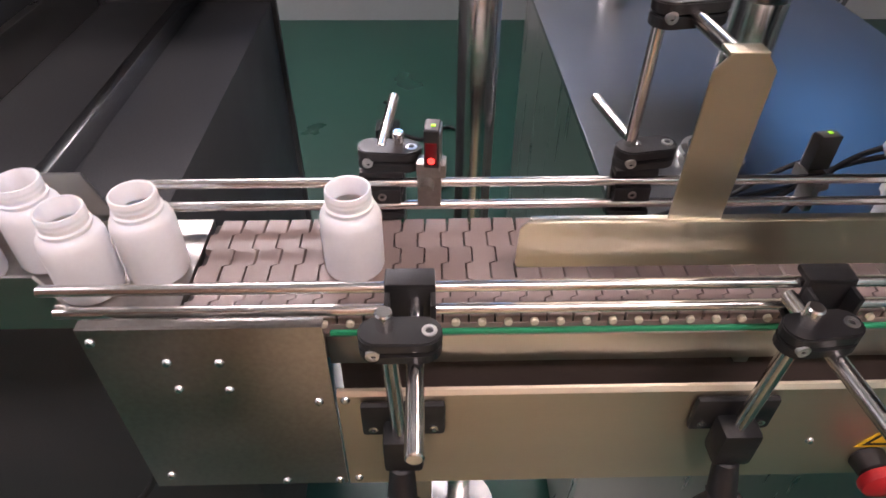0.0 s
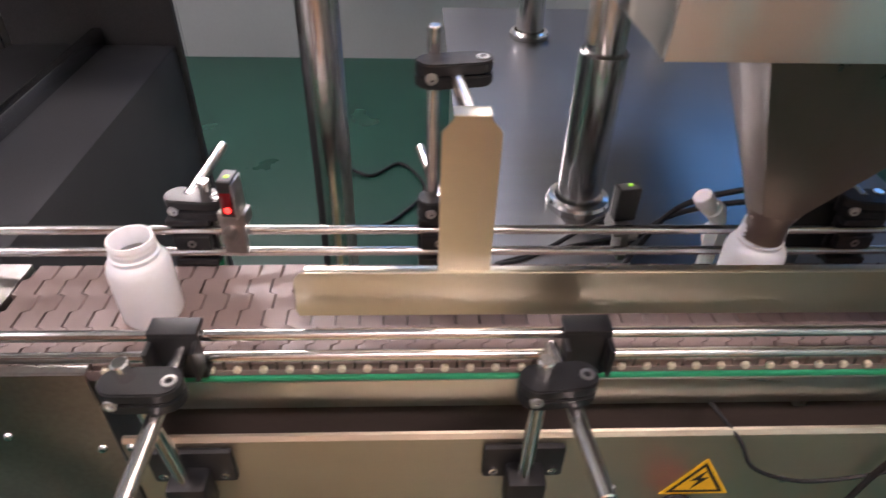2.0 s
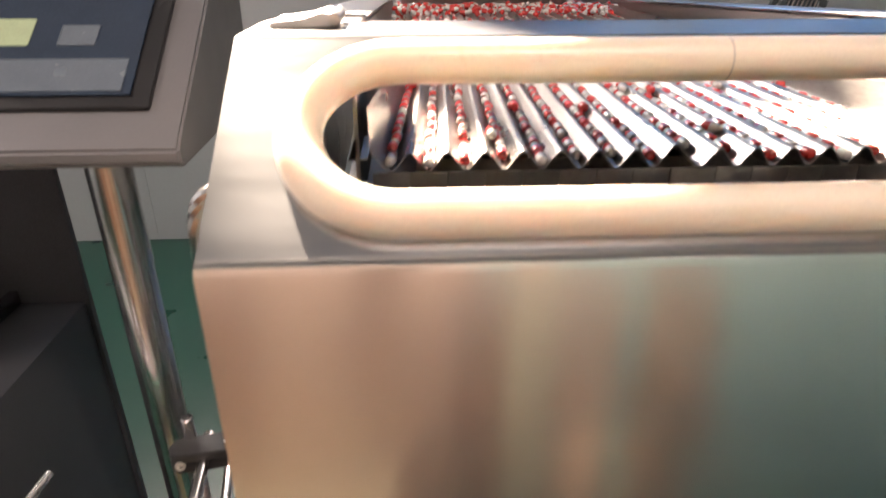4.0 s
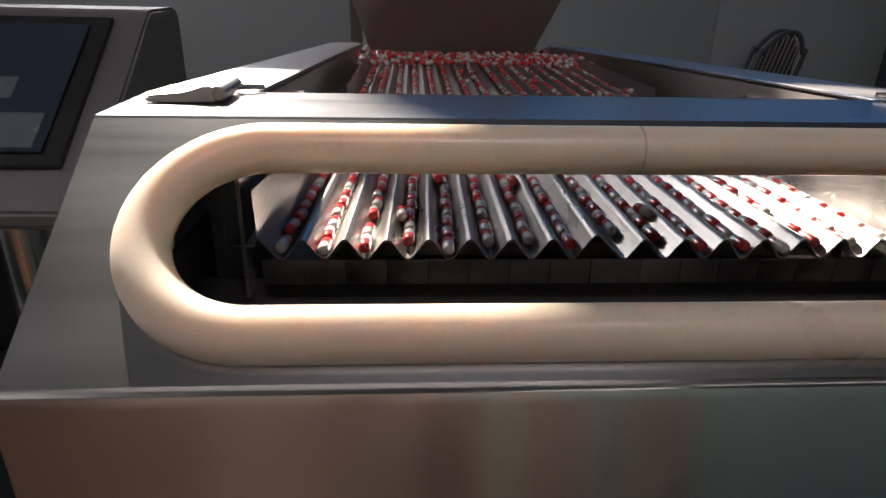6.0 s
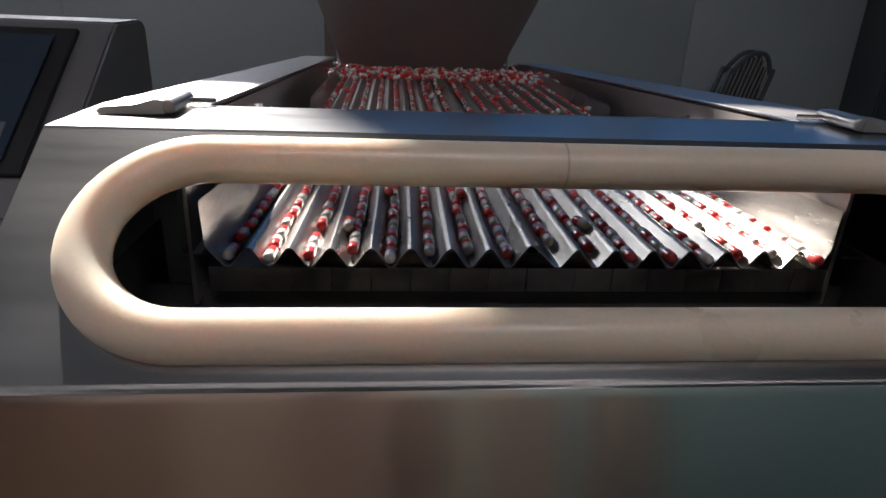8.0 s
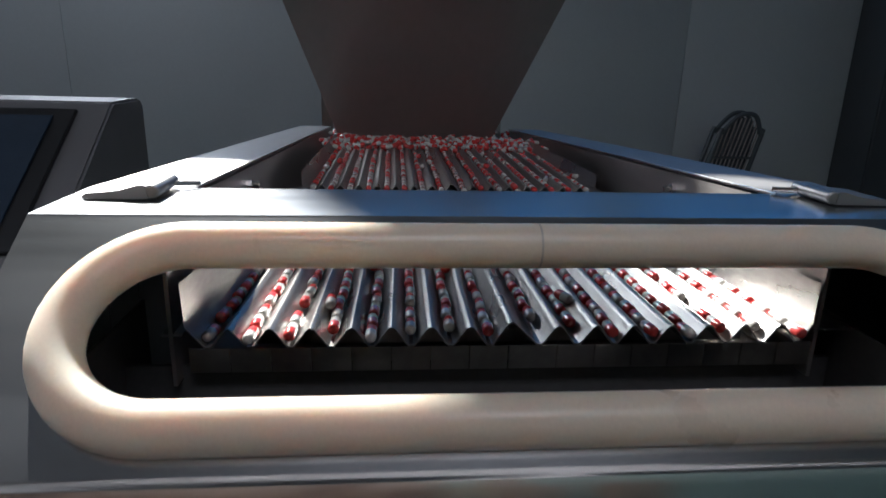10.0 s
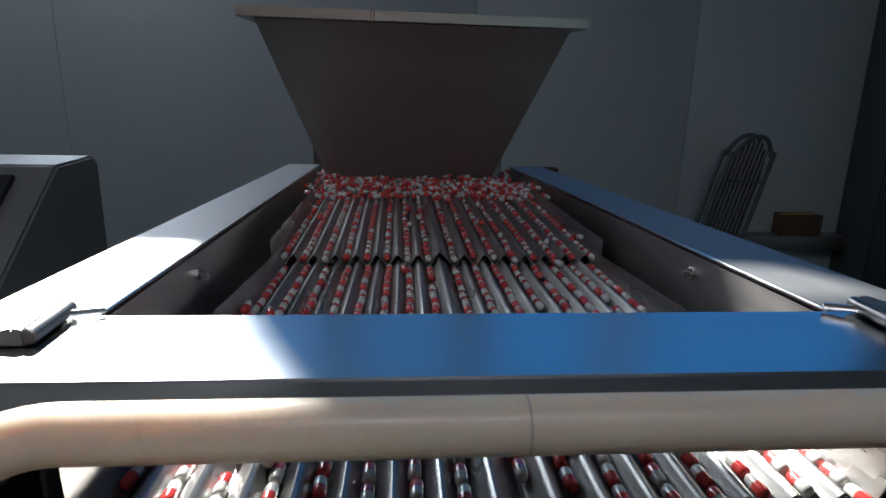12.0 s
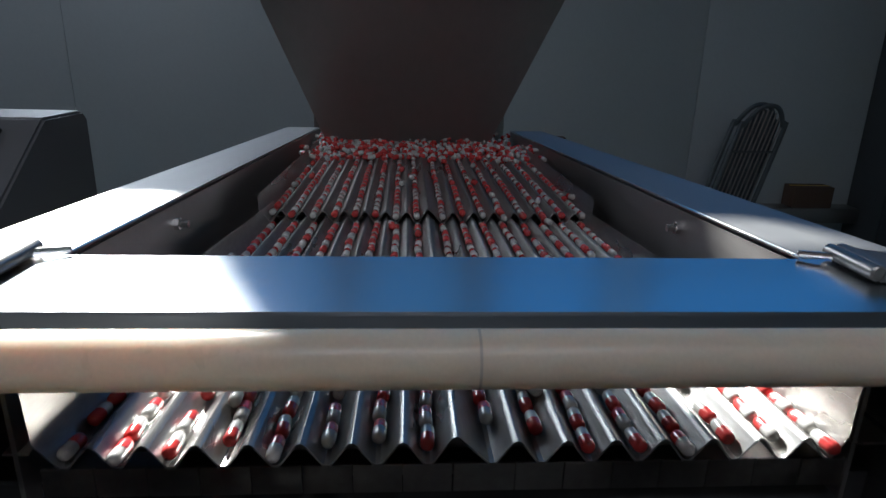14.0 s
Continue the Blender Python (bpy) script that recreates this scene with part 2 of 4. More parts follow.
def curve_pts(ctrl, n=24):
    """A smooth way through control points."""
    c = [Vector(p) for p in ctrl]
    c = [2 * c[0] - c[1]] + c + [2 * c[-1] - c[-2]]
    out = []
    for i in range(1, len(c) - 2):
        for k in range(n // (len(c) - 3) + 1):
            t = k / (n // (len(c) - 3) + 1)
            p0, p1, p2, p3 = c[i - 1 : i + 3]
            out.append(0.5 * (2 * p1 + (p2 - p0) * t + (2 * p0 - 5 * p1 + 4 * p2 - p3) * t * t + (3 * p1 - p0 - 3 * p2 + p3) * t**3))
    out.append(c[-2])
    return out


def B():
    return bmesh.new()


# ---- room ----
ZC = 5.0
YB = 3.62
W0, W1 = 2.55, 3.68
X0, X1, Y0 = -3.4, 4.6, -2.6
single("floor", box(B(), (X0 - 0.2, Y0 - 0.2, -0.1), (X1 + 0.2, YB + 0.4, 0)), FLOOR, "glossy dark green epoxy factory floor", "floor", kind="structure")
single("ceiling", box(B(), (X0 - 0.2, Y0 - 0.2, ZC), (X1 + 0.2, YB + 0.4, ZC + 0.1)), CEIL, "plain grey clean-room ceiling", "ceiling", kind="structure")
wn = thing("wall_north", "grey clean-room wall of upright panels", "wall", (0, YB, 0), kind="structure")
edges = [X0, -2.2, -1.15, 0.95, 2.14, 3.3, X1]
for a, b in zip(edges, edges[1:]):
    part("panel", box(B(), (a + 0.001, YB, 0), (b - 0.001, YB + 0.08, W0), 0.002), WALL, wn)
# upper wall with two unseen openings, made up to shape the sun patches
sun_openings = (("window_6", -1.185, -0.934, 4.03, 4.4, "unseen wall opening added to let sun onto the machine"), ("window_7", -0.685, -0.48, 4.11, 4.265, "narrow unseen wall opening added to shape a second sun patch"))
last = X0
for name, a, b, z0, z1, lab in sun_openings + (("", X1, 0, 0, 0, ""),):
    part("panel", box(B(), (last, YB, W1), (a, YB + 0.08, ZC)), WALL, wn)
    if name:
        part("panel", box(B(), (a + 0.001, YB, W1), (b - 0.001, YB + 0.08, z0)), WALL, wn)
        part("panel", box(B(), (a + 0.001, YB, z1), (b - 0.001, YB + 0.08, ZC)), WALL, wn)
        w = thing(name, lab, "window", ((a + b) / 2, YB + 0.05, z0), kind="structure")
        pane = part("pane", box(B(), (a + 0.001, YB + 0.03, z0 + 0.001), (b - 0.001, YB + 0.034, z1 - 0.001)), SKY_WHITE, w)
        pane.visible_shadow = False
    last = b
# window_8 and window_9 are made-up glowing panes for mirrored bands
wins = (("window_1", -1.45, -0.6, SKY_WHITE, "bright daylight window high in the wall"), ("window_2", -0.54, 0.18, SKY_PALE, "hazy pale daylight window high in the wall"), ("window_5", 0.24, 0.93, SKY_PALE, "blue daylight window high in the wall"), ("window_8", 0.945, 1.025, SKY_HAZE, "narrow glowing pane added for a pale band mirrored in the strip"), ("window_3", 1.04, 1.78, SKY_BLUE, "blue daylight window high in the wall"), ("window_9", 1.795, 1.955, SKY_MIST, "narrow glowing pane added for a pale band mirrored in the strip"), ("window_4", 1.97, 3.5, SKY_BLUE, "blue daylight window high in the wall"))
last = X0
for w_ in wins + (("", X1, 0, None, ""),):
    part("panel", box(B(), (last, YB + 0.004, W0 + 0.002), (w_[1], YB + 0.076, W1 - 0.002), 0.003), WALL, wn)
    last = w_[2]
for name, a, b, m, lab in wins:
    w = thing(name, lab, "window", ((a + b) / 2, YB + 0.05, W0), kind="structure")
    x0, x1, z0, z1 = a + 0.03, b - 0.03, W0 + 0.03, W1 - 0.03
    part("pane", box(B(), (x0, YB + 0.05, z0), (x1, YB + 0.056, z1)), m, w)
    fr_ = B()
    for lo, hi in (((a, YB + 0.02, W0 + 0.003), (b, YB + 0.07, W0 + 0.033)), ((a, YB + 0.02, W1 - 0.033), (b, YB + 0.07, W1 - 0.003)), ((a, YB + 0.02, W0 + 0.034), (a + 0.03, YB + 0.07, W1 - 0.034)), ((b - 0.03, YB + 0.02, W0 + 0.034), (b, YB + 0.07, W1 - 0.034))):
        box(fr_, lo, hi, 0.003)
    part("window_frame", fr_, CEIL, w)
single("wall_west", box(B(), (X0 - 0.1, Y0, 0), (X0, YB, ZC)), WALL, "grey clean-room wall panel", "wall", kind="structure")
single("wall_east", box(B(), (X1, Y0, 0), (X1 + 0.1, YB, ZC)), WALL, "grey clean-room wall panel", "wall", kind="structure")
# unseen wall; its colour fields are made up for reflections in the steel
ws = thing("wall_south", "unseen wall with made-up colour fields mirrored in the steel", "wall", (0, Y0, 0), kind="structure")
for a, b, m in ((X0, -0.9, WALL_DARK), (-0.9, 0.15, WALL_PEACH), (0.15, 0.4, WALL_DARK), (0.4, 0.75, WALL_PEACH), (0.75, 0.95, WALL_GREEN), (0.95, 1.15, WALL_PEACH), (1.15, X1, WALL_GREEN)):
    part("panel", box(B(), (a + 0.001, Y0 - 0.1, 1.001), (b - 0.001, Y0, ZC)), m, ws)
# lower panels added to darken what the front panel mirrors
part("dado", box(B(), (X0, Y0 - 0.1, 0), (0.649, Y0, 1.0)), WALL_DARK, ws, "dark brown lower panel added to dim the mirrored view")
part("dado", box(B(), (0.651, Y0 - 0.1, 0), (X1, Y0, 1.0)), DADO_GREEN, ws, "deep green lower panel added to dim the mirrored view")
# unseen glowing panels, added to go with the fill lamps
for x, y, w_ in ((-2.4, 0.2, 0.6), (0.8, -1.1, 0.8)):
    cl_ = thing("ceiling_light", "unseen ceiling light panel added as fill light", "light", (x, y, ZC), "ceiling lights")
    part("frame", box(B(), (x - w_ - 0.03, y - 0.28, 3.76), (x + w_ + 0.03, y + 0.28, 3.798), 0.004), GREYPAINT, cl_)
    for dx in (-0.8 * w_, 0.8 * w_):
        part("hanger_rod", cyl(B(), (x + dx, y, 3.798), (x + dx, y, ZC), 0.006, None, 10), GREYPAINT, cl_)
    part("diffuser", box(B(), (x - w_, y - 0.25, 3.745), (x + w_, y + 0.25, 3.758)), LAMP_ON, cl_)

# ---- made-up box stacks behind the camera, added for colour bands in the steel ----
CRATE_GREEN = mat("green_plastic_crate", (0.42, 0.57, 0.49), 0.5, 0, 0.08, 6)
for x0, x1, y0, y1, h, m in ((-0.55, -0.005, -1.5, -0.9, 1.35, CARTON_DARK), (0.0, 0.245, -1.5, -0.9, 1.35, CARTON), (0.25, 0.5, -1.5, -0.94, 1.35, CARTON_RED), (0.505, 0.635, -1.6, -1.02, 1.35, CARTON_DARK), (0.64, 0.755, -1.5, -0.9, 1.35, CARTON_PALE), (0.76, 0.92, -1.5, -0.92, 1.35, CARTON), (0.925, 1.015, -1.6, -1.0, 1.35, CRATE_GREEN), (1.02, 1.16, -1.5, -0.9, 1.35, CARTON_RED), (1.18, 2.3, -1.5, -0.9, 1.35, CRATE_GREEN), (-0.24, 0.34, -0.8, -0.12, 0.5, CARTON_PALE)):
    ct = thing("carton_stack", "unseen stack of plain boxes added for colour bands in the steel", "cartons", ((x0 + x1) / 2, (y0 + y1) / 2, 0), "carton stacks")
    n_ = max(1, round(h / 0.45))
    for k in range(n_):
        part("carton", box(B(), (x0, y0, h / n_ * k + 0.0005), (x1, y1, h / n_ * (k + 1) - 0.0015), 0.004), m, ct)

# ---- conveyor ----
YF = 0.332
ZB = 1.004
conv = thing("conveyor", "stainless steel bottle conveyor with a brown modular belt", "conveyor", (0.2, 0.43, 0))
XE = 1.45
part("side_rail", box(B(), (-0.085, 0.357, 0.953), (XE, 0.362, 0.9868), 0.0015), STEEL_H, conv)
part("wear_strip", box(B(), (-0.082, 0.3578, 0.9872), (XE, 0.3612, 0.9918), 0.001), GREEN, conv, "green plastic wear strip")
part("side_rail", box(B(), (-0.2, 0.497, 0.953), (XE, 0.502, 0.986), 0.0015), STEEL_H, conv)
part("wear_strip", box(B(), (-0.2, 0.4855, 0.98), (XE, 0.496, 0.992), 0.001), GREEN, conv, "green plastic wear strip")
part("bed", box(B(), (-0.2, 0.3625, 0.955), (XE, 0.484, 0.985)), STEEL_DARK, conv)
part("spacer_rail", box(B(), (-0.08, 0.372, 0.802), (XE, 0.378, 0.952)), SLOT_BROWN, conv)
b_ = B()
prism(b_, [(-0.079, YF, 0.802), (-0.079, YF, 0.940), (-0.079, YF + 0.003, 0.944), (-0.079, YF + 0.006, 0.944), (-0.079, YF + 0.006, 0.802)], (XE + 0.079, 0, 0))
part("side_panel", b_, SIDE_BOX, conv, "brushed stainless side box")
b_ = B()
box(b_, (-0.262, 0.329, 0.808), (-0.0805, 0.331, 1.03), 0.0008)
part("end_cover", b_, STEEL_DARK, conv, "dark grey stainless end cover plate")
part("end_return", box(B(), (-0.262, 0.3312, 0.808), (-0.259, 0.362, 0.99), 0.0008), STEEL_DARK, conv)
part("end_lip", box(B(), (-0.262, 0.3312, 1.0285), (-0.0805, 0.339, 1.03), 0.0005), STEEL_DARK, conv)
for x, z in ((-0.254, 1.016), (-0.204, 0.992), (-0.164, 0.991), (-0.203, 0.959), (-0.163, 0.957), (-0.093, 0.939), (-0.244, 0.828), (-0.138, 0.815), (-0.088, 0.814)):
    part("screw", lathe(B(), [(0.0001, -0.003), (0.0025, -0.0029), (0.0042, -0.0012), (0.0045, 0)], Matrix.Translation((x, 0.329, z)) @ Euler((radians(-90), 0, 0)).to_matrix().to_4x4(), 12, False), CHROME, conv)
for x, z in ((-0.072, 0.936), (-0.07, 0.812), (0.352, 0.862), (0.512, 0.872), (0.61, 0.915), (0.64, 0.915), (0.69, 0.83)):
    part("screw", lathe(B(), [(0.0001, -0.003), (0.0025, -0.0029), (0.0042, -0.0012), (0.0045, 0)], Matrix.Translation((x, YF, z)) @ Euler((radians(-90), 0, 0)).to_matrix().to_4x4(), 12, False), CHROME, conv)
for x in (-0.02, 1.25):
    for y in (0.36, 0.47):
        part("leg", box(B(), (x - 0.02, y - 0.02, 0), (x + 0.02, y + 0.02, 0.801), 0.003), STEEL, conv)
# strut seen in the slot between rail and box
for x in (0.275, 0.52):
    part("strut", box(B(), (x - 0.006, 0.364, 0.938), (x + 0.006, 0.371, 0.96), 0.001), STEEL, conv)
# infeed plate and its side guides
part("infeed_plate", box(B(), (-0.9, 0.366, 0.992), (-0.206, 0.496, 1.002), 0.001), STEEL_DARK, conv, "flat stainless infeed plate")
b_ = B()
prism(b_, [(-0.9, 0.362, 1.0), (-0.27, 0.362, 1.0), (-0.295, 0.362, 1.055), (-0.9, 0.362, 1.055)], (0, -0.003, 0))
part("infeed_guide", b_, STEEL_H, conv)
b_ = B()
prism(b_, [(-0.9, 0.5, 1.0), (-0.3, 0.5, 1.0), (-0.318, 0.5, 1.052), (-0.9, 0.5, 1.052)], (0, 0.003, 0))
part("infeed_guide", b_, STEEL_H, conv)
# belt of zigzag links
belt = part("belt", box(B(), (-0.204, 0.3628, 0.9855), (XE, 0.493, 0.996)), BELT_LOW, conv, "brown plastic modular belt")
part("belt_edge", box(B(), (-0.204, 0.3617, 0.986), (XE, 0.3627, 0.9965)), BELT, conv, "brown edge of the belt")
PITCH = 0.0214
RW = 0.02165


def link_mesh():
    bm = B()
    off, g = 0.0075, 0.0011
    left, right = [], []
    y = 0.3622
    for j in range(6):
        o = off if j % 2 else 0.0
        for yy in (y + 0.0003, y + RW - 0.0003):
            left.append((o + g, yy, 0.996))
            right.append((o + PITCH - g, yy, 0.996))
        y += RW
    prism(bm, left + right[::-1], (0, 0, ZB - 0.996))
    top = [e for e in bm.edges if all(v.co.z > ZB - 0.0001 for v in e.verts)]
    bmesh.ops.bevel(bm, geom=top, offset=0.0009, segments=1, affect="EDGES")
    return finish(bm, "link", BELT)


LINK = link_mesh()
PIN = finish(lathe(B(), [(0.0001, -0.0036), (0.0029, -0.0034), (0.0034, -0.0028), (0.0034, 0.002)], Matrix.Translation((0, 0.3622, 0.9985)) @ Euler((radians(-90), 0, 0)).to_matrix().to_4x4(), 12, False), "pin", CREAM)
x = -0.204
while x < XE - PITCH:
    lk = new("link", LINK)
    lk.parent = belt
    lk.location = (x, 0, 0.0004 * math.sin(x * 41))
    if x > -0.1:
        pn = new("pin", PIN)
        pn.parent = belt
        pn.location = (x + PITCH * 0.5, 0, 0)
    x += PITCH


# ---- guide rods ----
def rod(name, a, b, r, label, group):
    return single(name, cyl(B(), a, b, r, None, 20, 0.0012), CHROME, label, "rail", group)


for y, z, xa in ((0.354, 1.046, -0.293), (0.356, 1.02, -0.291), (0.493, 1.045, -0.27), (0.491, 1.021, -0.262)):
    rod("guide_rail", (xa, y, z), (XE, y, z), 0.0046, "polished stainless round guide rail along the belt", "guide rails")


def bolt_in(bm, c, d, r=0.0048):
    d = Vector(d).normalized()
    m = Matrix.Translation(c) @ d.to_track_quat("Z", "Y").to_matrix().to_4x4()
    lathe(bm, [(r, -0.003), (r, 0.0006), (r * 0.55, 0.0008), (r * 0.5, -0.001), (0.0002, -0.001)], m, 14, False)
    return bm


def cross_clamp(name_parent, c, yaw=0.0, half=0.0195):
    """Oblong nylon clamp that ties an upright rod to a level one."""
    m = Matrix.Translation(c) @ Euler((0, 0, radians(yaw))).to_matrix().to_4x4()
    bm = B()
    n = 10
    poly = []
    for sgn in (1, -1):
        for k in range(n + 1):
            a = -math.pi / 2 + math.pi * k / n if sgn > 0 else math.pi / 2 + math.pi * k / n
            poly.append((sgn * (half - 0.004) + 0.0135 * math.cos(a), 0.0135 * math.sin(a), -0.0105))
    prism(bm, poly, (0, 0, 0.0095), 0.0012)
    prism(bm, [(p[0], p[1], 0.0004) for p in poly], (0, 0, 0.0095), 0.0012)
    bmesh.ops.transform(bm, matrix=m, verts=bm.verts)
    body = part("clamp_body", bm, BLACK, name_parent, "black nylon cross clamp")
    bm = B()
    bolt_in(bm, (half + 0.0005, -0.001, 0.0102), (0, 0, 1), 0.0054)
    bmesh.ops.transform(bm, matrix=m, verts=bm.verts)
    part("bolt", bm, BOLT, body)
    bm = B()
    bolt_in(bm, (-half + 0.001, -0.0136, -0.001), (0, -1, 0), 0.0048)
    bmesh.ops.transform(bm, matrix=m, verts=bm.verts)
    part("bolt", bm, BOLT, body)
    return m


def front_support(x, xc, yaw, bx):
    s = thing("rail_support", "adjustable rail support of black clamps and steel rods", "bracket", (x, 0.33, 0.9), "rail supports")
    # block that grips both rails
    bm = B()
    box(bm, (x - 0.019, 0.344, 1.009), (x + 0.019, 0.3485, 1.055), 0.0015)
    box(bm, (x - 0.019, 0.344, 1.0515), (x + 0.019, 0.363, 1.0575), 0.002)
    box(bm, (x - 0.019, 0.344, 1.008), (x + 0.019, 0.363, 1.0145), 0.002)
    box(bm, (x - 0.017, 0.3485, 1.0145), (x + 0.017, 0.3495, 1.0515))
    for sx in (-1, 1):
        box(bm, (x + sx * 0.017 - 0.002, 0.33, 1.02), (x + sx * 0.017 + 0.002, 0.345, 1.05), 0.001)
    part("rail_block", bm, BLACK, s, "black nylon block gripping both rails")
    c = Vector((xc, 0.298, 1.05))
    m = cross_clamp(s, c, yaw)
    a = m @ Vector((0.010, 0.05, -0.012))
    e = m @ Vector((0.010, -0.084, -0.012))
    part("level_rod", cyl(B(), a, e, 0.0062, None, 22, 0.0012), CHROME, s)
    u = m @ Vector((-0.0105, 0.002, 0.026))
    v = Vector((bx - 0.002, 0.312, 0.905))
    part("upright_rod", cyl(B(), v, u, 0.0062, None, 22, 0.0012), CHROME, s)
    # wall bracket with its two screws and star knob
    bm = B()
    box(bm, (bx - 0.036, 0.324, 0.894), (bx + 0.036, 0.3318, 0.936), 0.004)
    box(bm, (bx - 0.017, 0.3, 0.874), (bx + 0.017, 0.325, 0.918), 0.005)
    cyl(bm, (bx - 0.002, 0.306, 0.876), (bx - 0.002, 0.29, 0.84), 0.011, 0.0135, 16, 0.002)
    br_ = part("wall_bracket", bm, BLACK, s, "black nylon wall bracket")
    for sx in (-0.026, 0.026):
        part("screw", bolt_in(B(), (bx + sx, 0.3238, 0.904), (0, -1, 0), 0.004), CHROME, br_)
    bm = B()
    for k in range(5):
        a = 2 * math.pi * k / 5
        box(bm, (-0.006, 0.004, -0.011), (0.006, 0.0225, 0.011), 0.0035, Matrix.Translation((bx - 0.002, 0.284, 0.828)) @ Euler((radians(25), 0, a)).to_matrix().to_4x4())
    cyl(bm, (bx - 0.002, 0.289, 0.842), (bx - 0.002, 0.278, 0.812), 0.011, None, 16, 0.002)
    part("star_knob", bm, BLACK, s)
    return s


front_support(-0.015, -0.021, 0, -0.024)
front_support(0.301, 0.269, 6, 0.262)
# further block and clamp on the front rails
s3 = thing("rail_support", "rail support with black block and clamps", "bracket", (0.72, 0.33, 0.95), "rail supports")
part("rail_block", box(B(), (0.69, 0.342, 1.008), (0.735, 0.366, 1.06), 0.003), BLACK, s3, "black rail block")
cross_clamp(s3, Vector((0.75, 0.31, 1.06)), -30)
part("upright_rod", cyl(B(), (0.742, 0.318, 0.9), (0.742, 0.318, 1.085), 0.0062, None, 20, 0.001), CHROME, s3)
part("wall_bracket", box(B(), (0.715, 0.3, 0.885), (0.77, 0.3318, 0.93), 0.005), BLACK, s3)


def rear_support(x, up=0.03, yaw=-5):
    s = thing("rail_support", "rear rail support of black nylon clamps", "bracket", (x, 0.5, 0.9), "rail supports")
    bm = B()
    box(bm, (x - 0.02, 0.4975, 1.004), (x + 0.02, 0.504, 1.06), 0.0015)
    box(bm, (x - 0.02, 0.487, 1.0525), (x + 0.02, 0.504, 1.0595), 0.002)
    box(bm, (x - 0.02, 0.487, 1.006), (x + 0.02, 0.504, 1.0135), 0.002)
    box(bm, (x - 0.017, 0.4865, 1.0255), (x + 0.017, 0.4972, 1.0405), 0.001)
    rb = part("rail_block", bm, BLACK, s, "black nylon block gripping both rails")
    part("screw", bolt_in(B(), (x, 0.4862, 1.033), (0, -1, 0), 0.004), STEEL_DARK, rb)
    c = Vector((x + 0.008, 0.503, 1.068))
    m = cross_clamp(s, c, yaw)
    part("level_rod", cyl(B(), m @ Vector((-0.008, 0.0, 0.006)), m @ Vector((-0.008, 0.1, 0.006)), 0.0055, None, 20, 0.001), CHROME, s)
    part("upright_rod", cyl(B(), (x + 0.016, 0.508, 0.9), (x + 0.016, 0.508, 1.06 + up), 0.0055, None, 20, 0.001), CHROME, s)
    part("wall_bracket", box(B(), (x - 0.01, 0.5025, 0.88), (x + 0.04, 0.53, 0.93), 0.004), BLACK, s)
    return s


rear_support(-0.043)
rear_support(0.19, 0.0, 10)
rear_support(0.6, 0.02)

# ---- lane divider plate held from a raised clamp ----
ld = thing("lane_divider", "satin stainless lane divider plate hung over the belt", "guide plate", (0.205, 0.393, 1.03))
b_ = B()
prism(b_, [(0.071, 0.3935, 1.03), (0.069, 0.3935, 1.036), (0.0705, 0.3935, 1.07), (0.076, 0.3935, 1.0765), (0.648, 0.3935, 1.0765), (0.648, 0.3935, 1.03)], (0, -0.0022, 0), 0.0005)
box(b_, (0.079, 0.3935, 1.0745), (0.648, 0.4, 1.0768), 0.0006)
part("guide_strip", b_, GOLD, ld)
b_ = B()
prism(b_, [(0.1855, 0.3962, 1.069), (0.186, 0.3962, 1.199), (0.196, 0.3962, 1.2115), (0.2185, 0.3962, 1.2115), (0.2285, 0.3962, 1.199), (0.2275, 0.3962, 1.069)], (0, -0.0022, 0), 0.0004)
box(b_, (0.194, 0.3945, 1.2085), (0.2205, 0.41, 1.2118), 0.0008)
part("hanger", b_, GOLD, ld, "upright stainless hanger blade")
part("level_rod", cyl(B(), (0.2085, 0.3965, 1.203), (0.196, 0.51, 1.206), 0.0058, None, 20, 0.001), CHROME, ld)
cross_clamp(ld, Vector((0.199, 0.487, 1.206)), 10, 0.022)
part("upright_rod", cyl(B(), (0.183, 0.506, 1.0), (0.183, 0.498, 1.238), 0.0055, None, 20, 0.001), CHROME, ld)


